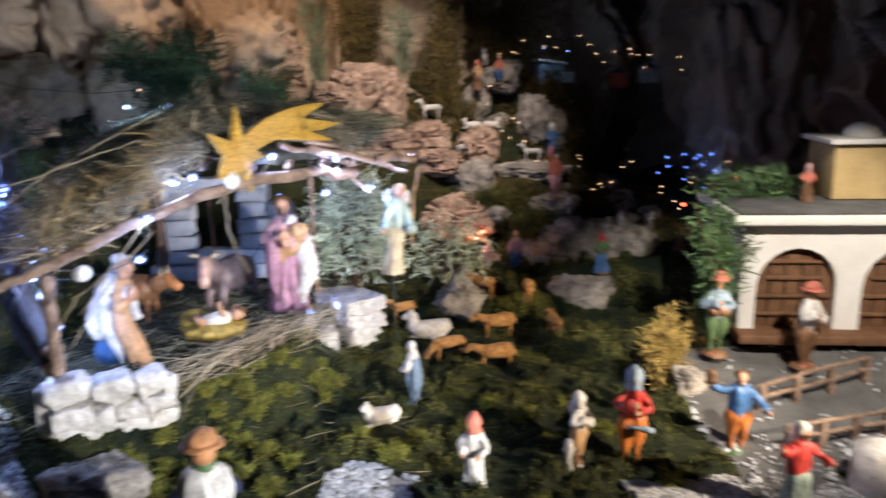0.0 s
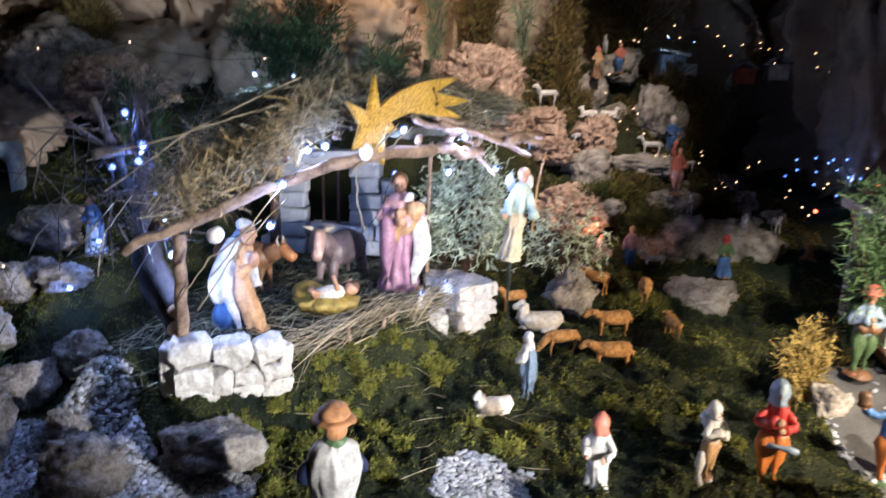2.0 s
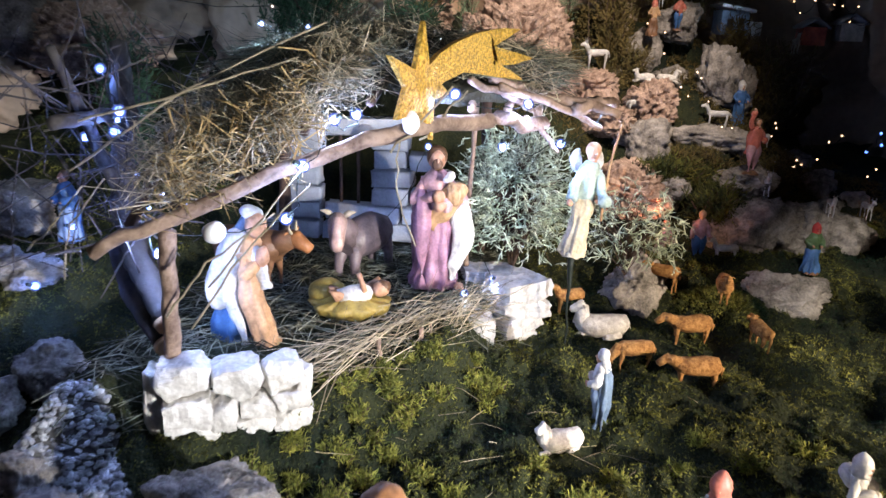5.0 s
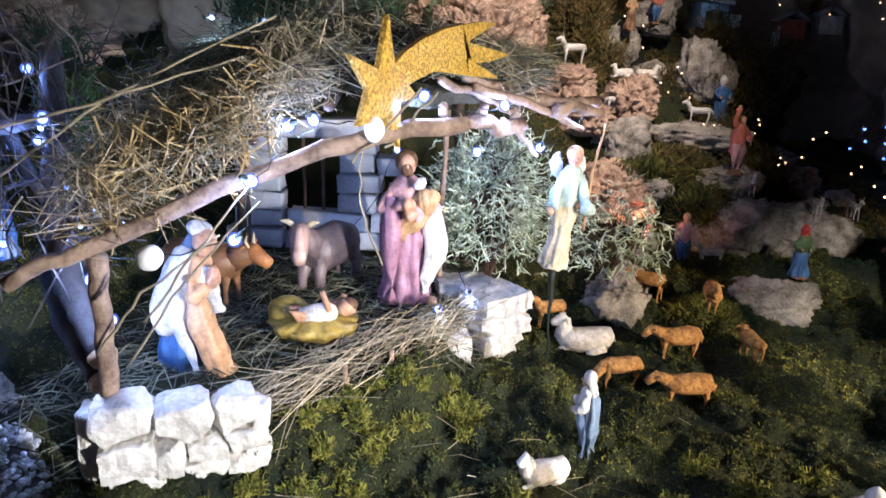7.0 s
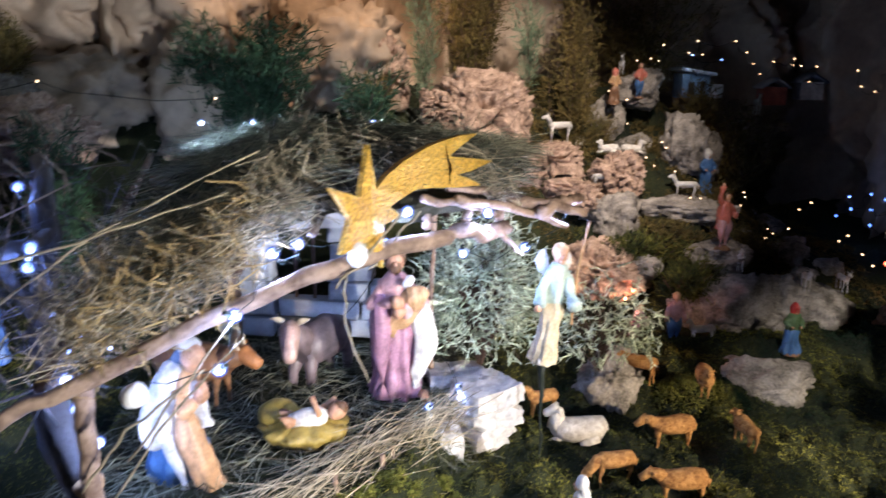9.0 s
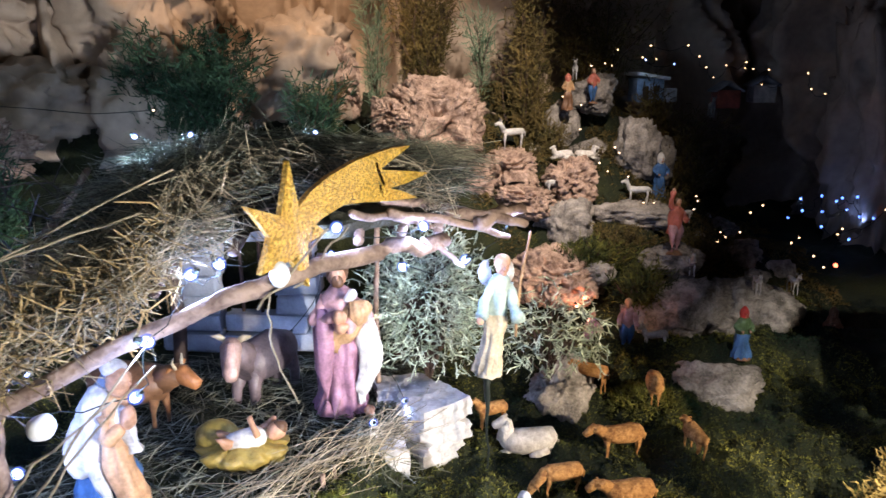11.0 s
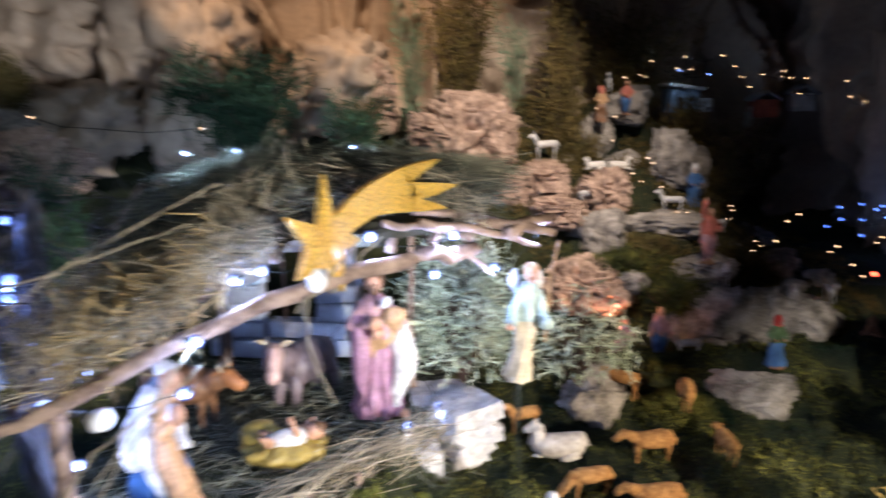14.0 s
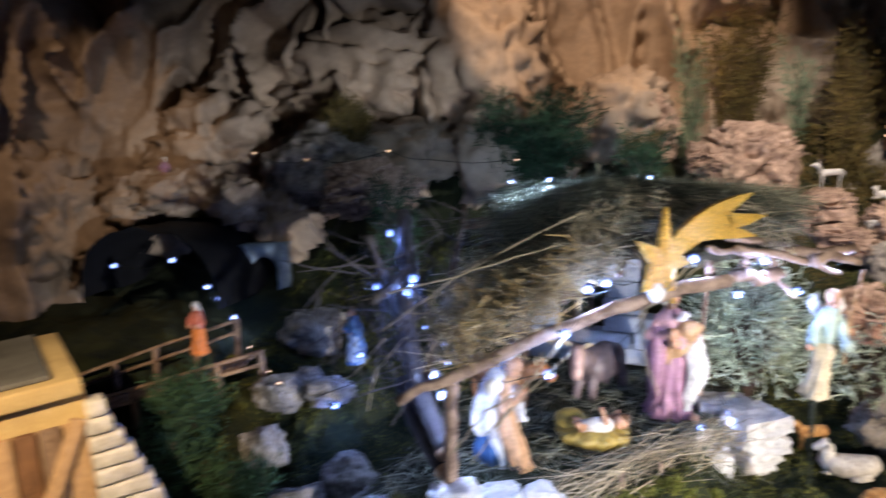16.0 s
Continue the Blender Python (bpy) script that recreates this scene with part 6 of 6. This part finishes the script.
def white_house(at, turn):
    st = tagged(new("white_house"), "small white plastered house with arched brown doors and flat roof", "model house")
    st.matrix_world = pose(*at, 0, 0, turn)
    w, h, d = 0.66, 0.31, 0.30
    ops = [(-0.19, 0.20, 0.245), (0.075, 0.20, 0.245)]
    f = part("front_wall", arch_wall(w, h, 0.035, ops), PLASTER, st)
    f.location = (w / 2, 0, 0)
    for p in f.data.polygons:
        p.use_smooth = False
    for name, c, s in (("side_wall", (0.0175, 0.16, h / 2), (0.035, 0.28, h)), ("side_wall", (w - 0.0175, 0.16, h / 2), (0.035, 0.28, h)), ("rear_wall", (w / 2, 0.31, h / 2), (w, 0.03, h))):
        bm = bmesh.new()
        box(bm, c, s)
        part(name, bm, PLASTER, st)
    bm = bmesh.new()
    box(bm, (w / 2, 0.145, h + 0.014), (w + 0.07, 0.40, 0.026), bev=0.006)
    part("roof_slab", bm, PLASTER, st, "thick white roof edge")
    bm = bmesh.new()
    box(bm, (w / 2, 0.145, h + 0.032), (w + 0.04, 0.37, 0.008))
    part("roof_cover", bm, GREYDIRT, st, "dark grey roof surface")
    for ox, ow, oh in ops:
        bm = bmesh.new()
        arch_prism(bm, ow * 0.985, oh * 0.99, 0.008, (w / 2 + ox, 0.020, 0.001))
        door = part("door", bm, DARKWOOD, st, "arched brown plank door")
        for k in range(5):
            bm = bmesh.new()
            x = ox - ow / 2 + (k + 0.5) * ow / 5
            hh = oh - ow / 2 + math.sqrt(max(0, (ow / 2) ** 2 - (x - ox) ** 2)) * 0.97
            box(bm, (w / 2 + x, 0.012, hh / 2), (ow / 5 - 0.004, 0.012, hh), bev=0.002)
            ob = part("door_plank", bm, DOORWOOD, door)
        for z in (0.06, 0.11, 0.16, 0.205):
            bm = bmesh.new()
            box(bm, (w / 2 + ox, 0.002, z), (ow * (0.98 if z < 0.15 else 0.72), 0.008, 0.010), bev=0.002)
            part("door_batten", bm, DOORWOOD, door)
    bm = bmesh.new()
    box(bm, (w / 2, -0.03, 0.012), (w + 0.02, 0.09, 0.024), bev=0.004)
    part("step", bm, DOORWOOD, st, "low brown step before the doors")
    # ochre upper storey with a domed cap
    bm = bmesh.new()
    box(bm, (0.36, 0.20, h + 0.038 + 0.075), (0.20, 0.17, 0.15), bev=0.004)
    tower = part("upper_storey", bm, OCHRE, st, "ochre plastered upper room")
    bm = bmesh.new()
    box(bm, (0.36, 0.20, h + 0.038 + 0.157), (0.24, 0.21, 0.014), bev=0.003)
    part("upper_roof", bm, PLASTER, st)
    bm = bmesh.new()
    blob(bm, (0.36, 0.20, h + 0.20), (0.05, 0.05, 0.042), 0, 3)
    part("dome", bm, PLASTER, st, "small white dome")
    # dark slab stands in for the shade of a window opening
    bm = bmesh.new()
    box(bm, (0.43, 0.113, h + 0.10), (0.045, 0.012, 0.11), bev=0.002)
    part("window", bm, DARKWOOD, st, "dark slab for the shaded window opening")
    person("balcony_figure", tuple(st.matrix_world @ Vector((0.19, 0.10, h + 0.037))), 0.10, -10, (BROWN, CORAL, SKIN, ROSE, BROWN), "small pinkish figurine on the white house's roof", arms=A_REST, hat="hood", group="townsfolk")
    return st


white_house((0.785, 1.77, 0.148), -6)


def fence(name, a, b, posts, hgt, label, r=0.006, rails=(0.55, 0.95)):
    st = tagged(new(name), label, "fence")
    a, b = Vector(a), Vector(b)
    for k in range(posts):
        p = a.lerp(b, k / (posts - 1))
        bm = bmesh.new()
        box(bm, (p.x, p.y, p.z + hgt / 2 - 0.02), (r * 2.4, r * 2.4, hgt + 0.04), bev=0.002, turn=(rnd(-4, 4), rnd(-4, 4), rnd(0, 20)))
        part("post", bm, BARK, st)
    for z in rails:
        up = Vector((0, 0, hgt * z))
        branch("rail", [a + up, a.lerp(b, 0.5) + up + rvec(0.003), b + up], (r, r * 0.9, r), BARK, st, 6, 0.001)
    return st


fence("wooden_fence", gz(0.74, 1.50), gz(1.02, 1.56), 4, 0.07, "low rustic wooden fence beside the white house's yard", 0.006)
fence("wooden_fence", gz(0.74, 1.36), gz(0.98, 1.40), 4, 0.07, "low rustic wooden fence beside the gravel road", 0.006)
fence("footbridge_rail", (-2.16, 1.60, 0.145), (-1.66, 1.76, 0.315), 5, 0.09, "pale wooden railing of the footbridge", 0.006)
fence("footbridge_rail", (-1.98, 1.50, 0.13), (-1.50, 1.66, 0.27), 5, 0.09, "pale wooden railing of the footbridge", 0.006)
deck = tagged(new("footbridge_deck"), "plank deck of a small wooden footbridge", "footbridge")
for k in range(17):
    bm = bmesh.new()
    p = Vector((-2.05, 1.56, 0.16)).lerp(Vector((-1.60, 1.70, 0.295)), k / 16)
    box(bm, tuple(p), (0.024, 0.13, 0.010), 0, (0, -17, 18 + rnd(-3, 3)), 0.002)
    part("plank", bm, BARK, deck)


def ochre_house(at, turn):
    """Flat-roofed hut near the front: pale roof edge, boards and a stone corner."""
    st = tagged(new("ochre_hut"), "flat-roofed ochre hut with brown boards and a stepped stone corner", "model house")
    st.matrix_world = pose(*at, 0, 0, turn)
    h = 0.489
    bm = bmesh.new()
    box(bm, (0.03, 0, h / 2), (0.30, 0.30, h), bev=0.004)
    part("wall", bm, OCHRE, st)
    bm = bmesh.new()
    box(bm, (0.01, 0, h + 0.016), (0.33, 0.35, 0.034), 0, (0, -2, 0), 0.005)
    part("roof_edge", bm, OCHRE, st, "thick pale ochre roof edge")
    bm = bmesh.new()
    box(bm, (0, 0.005, h + 0.038), (0.26, 0.31, 0.010), 0, (0, -2, 0), 0.003)
    part("roof_cover", bm, GREYDIRT, st, "dark roof surface")
    for k in range(7):
        bm = bmesh.new()
        box(bm, (-0.085 + k * 0.040, -0.157, h * 0.46), (0.036, 0.014, h * 0.88), bev=0.003)
        part("wall_board", bm, (CUTWOOD, DOORWOOD, BARK)[k % 3], st)
    bm = bmesh.new()
    box(bm, (0.07, -0.172, h * 0.50), (0.026, 0.016, h * 0.92), 0, (0, 24, 0), 0.003)
    part("brace", bm, CUTWOOD, st, "pale slanting timber brace")
    n = int(h / 0.034)
    for k in range(n):
        out = 0.013 * (n - 1 - k)
        bm = bmesh.new()
        box(bm, (0.190 + out / 2 + rnd(-0.003, 0.003), -0.15, 0.018 + k * 0.034), (0.035 + out, 0.05, 0.031), 0, (0, 0, rnd(-6, 6)), 0.007)
        part("corner_stone", bm, WHITESTONE, st)
    return st


ochre_house((-1.620, 0.963, 0.015), 58)

# little hut on the hill
st = tagged(new("hill_hut"), "tiny pale blue hut with a sloping roof on the dark hill", "model house")
st.matrix_world = pose(0.51, 3.33, 0.80, 0, 0, 12)
for name, c, s, t, m in (("wall", (0, 0, 0.045), (0.11, 0.08, 0.09), (0, 0, 0), PALEBLUE), ("roof", (0, -0.005, 0.097), (0.14, 0.11, 0.012), (0, 8, 0), WHITE), ("annexe", (0.085, 0, 0.025), (0.06, 0.06, 0.05), (0, 0, 0), WHITE),
                         ("door", (-0.02, -0.041, 0.03), (0.024, 0.004, 0.055), (0, 0, 0), DARKWOOD), ("window", (0.025, -0.041, 0.05), (0.02, 0.004, 0.022), (0, 0, 0), DARKWOOD)):
    bm = bmesh.new()
    box(bm, c, s, 0, t, 0.002)
    part(name, bm, m, st)
for x, y, z, m in ((0.86, 3.45, 0.80, CORAL), (1.02, 3.5, 0.82, WHITE)):
    st = tagged(new("hill_hut"), "tiny dim hut with a pitched roof on the dark hill", "model house")
    st.location = (x, y, z - 0.03)
    bm = bmesh.new()
    box(bm, (0, 0, 0.035), (0.09, 0.08, 0.07), bev=0.002)
    part("wall", bm, m, st)
    for sx in (-1, 1):
        bm = bmesh.new()
        box(bm, (sx * 0.027, 0, 0.085), (0.07, 0.10, 0.008), 0, (0, sx * 32, 0))
        part("roof_pane", bm, GREYSTONE, st)

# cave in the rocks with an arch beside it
# Near-black colour holds the shade of the cave's inside.
CAVESHADE = mat("cave_shade_black", (0.008, 0.008, 0.010), (0.003, 0.003, 0.004), 8, 60, 0.95, 0.3)


def cave(at, w, h):
    st = tagged(new("cave"), "rock cave mouth, inner shade painted near-black, with lights at its rim", "cave")
    st.location = at
    bm = bmesh.new()
    seg = 26
    rings = []
    for j in range(9):
        y = -0.05 + 0.06 * j
        k = 1 - 0.10 * (j / 8) ** 2
        rings.append([bm.verts.new((math.cos(math.pi * i / seg) * w * k, y, max(0, math.sin(math.pi * i / seg)) ** 0.7 * h * k + 0.02 * noise.noise((i * 0.4, j, 3)) - 0.05)) for i in range(seg + 1)])
    for a, b in zip(rings, rings[1:]):
        for i in range(seg):
            bm.faces.new((a[i], a[i + 1], b[i + 1], b[i]))
    bm.faces.new(rings[-1])
    part("shade_lining", bm, CAVESHADE, st)
    for k in range(3, 11):
        a = math.pi * (k + 0.5) / 11
        ob = new("rim_rock", rock_mesh("rim_rock", (0.11, 0.09, 0.09), PAPER, 70 + k))
        ob.parent, ob.location, ob.rotation_euler = st, (math.cos(a) * (w + 0.10), rnd(0.14, 0.22), math.sin(a) ** 0.7 * (h + 0.09) - 0.03), (0, rnd(-1, 1), rnd(-1, 1))
    return st


cave((-2.18, 1.98, 0.42), 0.31, 0.26)
bm = arch_wall(0.17, 0.17, 0.05, [(0.0, 0.09, 0.125)])
# white arch: the bluish light on it is put in as pale blue paint
ob = part("white_arch", bm, PALEBLUE)
ob.matrix_world = pose(-1.86, 2.18, 0.375, 0, 0, 20)
tagged(ob, "small white arch of a ruined gateway beside the cave, bluish light painted in", "arch")
for seed, c, s, m in ((81, (-1.75, 2.75, 1.10), (0.40, 0.20, 0.22), PAPER), (82, (-1.25, 2.85, 1.15), (0.26, 0.18, 0.34), PAPER), (83, (-2.35, 2.50, 0.85), (0.30, 0.20, 0.20), PAPER), (84, (-1.55, 2.62, 0.80), (0.32, 0.16, 0.16), PAPER),
                   (85, (-2.85, 2.15, 0.62), (0.28, 0.2, 0.25), PAPER), (86, (-1.12, 2.62, 0.80), (0.14, 0.12, 0.20), PAPER), (87, (-0.72, 2.85, 0.95), (0.18, 0.14, 0.16), PAPER), (88, (-1.95, 2.35, 0.58), (0.18, 0.14, 0.14), PAPER),
                   (89, (-2.55, 2.35, 0.62), (0.25, 0.15, 0.14), PAPER), (90, (1.30, 3.0, 0.75), (0.22, 0.2, 0.55), PAPER), (92, (0.72, 2.85, 0.24), (0.14, 0.12, 0.13), ROCK)):
    rock(c, s, m, seed, 0, "crumpled brown rock-paper boulder under the backdrop" if m is PAPER else "dark rock on the dim slope", "rock-paper boulders" if m is PAPER else "rocks of the landscape", rugged=0.30, folds=0.55 if m is PAPER else 0.2)

# pale stone well by the yard
bm = bmesh.new()
tube(bm, [(0, 0, 0), (0, 0, 0.05), (0, 0, 0.10)], (0.06, 0.058, 0.06), 0, 20, 1.0)
finish("stone_well", bm, (WHITESTONE,), gz(0.86, 1.22, -0.01), 0, "low round pale stone well on the gravel", "well")

# ---------------------------------------------------------------- distant strings of lights


def scatter(line, n, jit):
    line = [Vector(p) for p in line]
    out = []
    for k in range(n):
        p = along(line, (k + rnd(0.1, 0.9)) / n)
        out.append(p + Vector((rnd(-jit, jit), rnd(-jit, jit), rnd(-jit, jit))))
    return out


FAIRY = "string of tiny warm white fairy lights strung over the hillside"
bulb_string("fairy_lights", scatter([(0.16, 3.0, 0.78), (0.35, 3.3, 0.93), (0.62, 3.3, 0.96), (0.9, 3.4, 0.91), (1.12, 3.4, 0.89)], 24, 0.06), WARMLED, 0.0030, FAIRY)
bulb_string("fairy_lights", scatter([(1.15, 3.3, 0.87), (1.24, 3.1, 0.88), (1.25, 3.0, 1.0), (1.24, 2.95, 1.15)], 15, 0.07), WARMLED, 0.0030, FAIRY)
bulb_string("fairy_lights", scatter([(0.15, 2.86, 0.70), (0.26, 2.85, 0.64), (0.33, 2.72, 0.57), (0.55, 2.75, 0.48), (0.72, 2.75, 0.44), (0.62, 2.6, 0.36)], 18, 0.06), WARMLED, 0.0030, FAIRY)
bulb_string("fairy_lights", scatter([(0.85, 2.8, 0.32), (1.0, 2.7, 0.40), (1.15, 2.6, 0.44), (1.30, 2.5, 0.42), (1.1, 2.4, 0.40)], 18, 0.08), WARMLED, 0.0032, FAIRY)
bulb_string("fairy_lights", scatter([(-2.2, 2.2, 0.9), (-1.75, 2.15, 0.92), (-1.35, 2.1, 0.86), (-1.15, 2.2, 0.83), (-0.8, 2.3, 0.83)], 4, 0.055), WARMLED, 0.0030, FAIRY)
bulb_string("fairy_lights", scatter([(-1.55, 1.7, 0.48), (-1.45, 1.65, 0.36), (-1.36, 1.6, 0.36), (-1.50, 1.58, 0.28), (-1.32, 1.55, 0.24)], 4, 0.055), WARMLED, 0.0030, FAIRY)
bulb_string("blue_lights", scatter([(0.88, 2.9, 0.42), (0.98, 2.9, 0.50), (1.06, 2.9, 0.44), (1.10, 2.9, 0.52), (1.18, 2.85, 0.42), (0.95, 2.85, 0.38)], 13, 0.03), BLUELED, 0.0045, "cluster of bright blue LED bulbs in the dark valley", lamps=(1, 5, 9), colour=(0.2, 0.35, 1.0), watts=0.008)
bulb_string("ember_light", [(0.115, 2.335, 0.305), (0.14, 2.36, 0.32)], REDLED, 0.006, "glowing red bulbs beside the pinkish rock", wire=False, lamps=(0,), colour=(1.0, 0.42, 0.22), watts=0.09)
bulb_string("red_lights", [(0.90, 2.55, 0.36), (1.18, 2.75, 0.43)], REDLED, 0.006, "two glowing red bulbs on the dark slope", wire=False)
bulb_string("cave_lights", [(-2.40, 2.0, 0.476), (-2.117, 2.0, 0.510), (-1.911, 2.0, 0.495), (-1.975, 2.0, 0.424), (-1.928, 2.0, 0.386), (-1.83, 1.95, 0.34)], LED, 0.0075, "string of cool white LED bulbs at the cave", lamps=(3, 5), colour=(0.3, 0.45, 1.0), watts=0.045)
# bulbs added to give the hut its bluish light
bulb_string("hut_fill", [(0.47, 3.20, 0.955), (0.58, 3.22, 0.94)], ICELED, 0.003, "two tiny cool bulbs added to light the pale hut", lamps=(0,), colour=(0.5, 0.7, 1.0), watts=0.02)
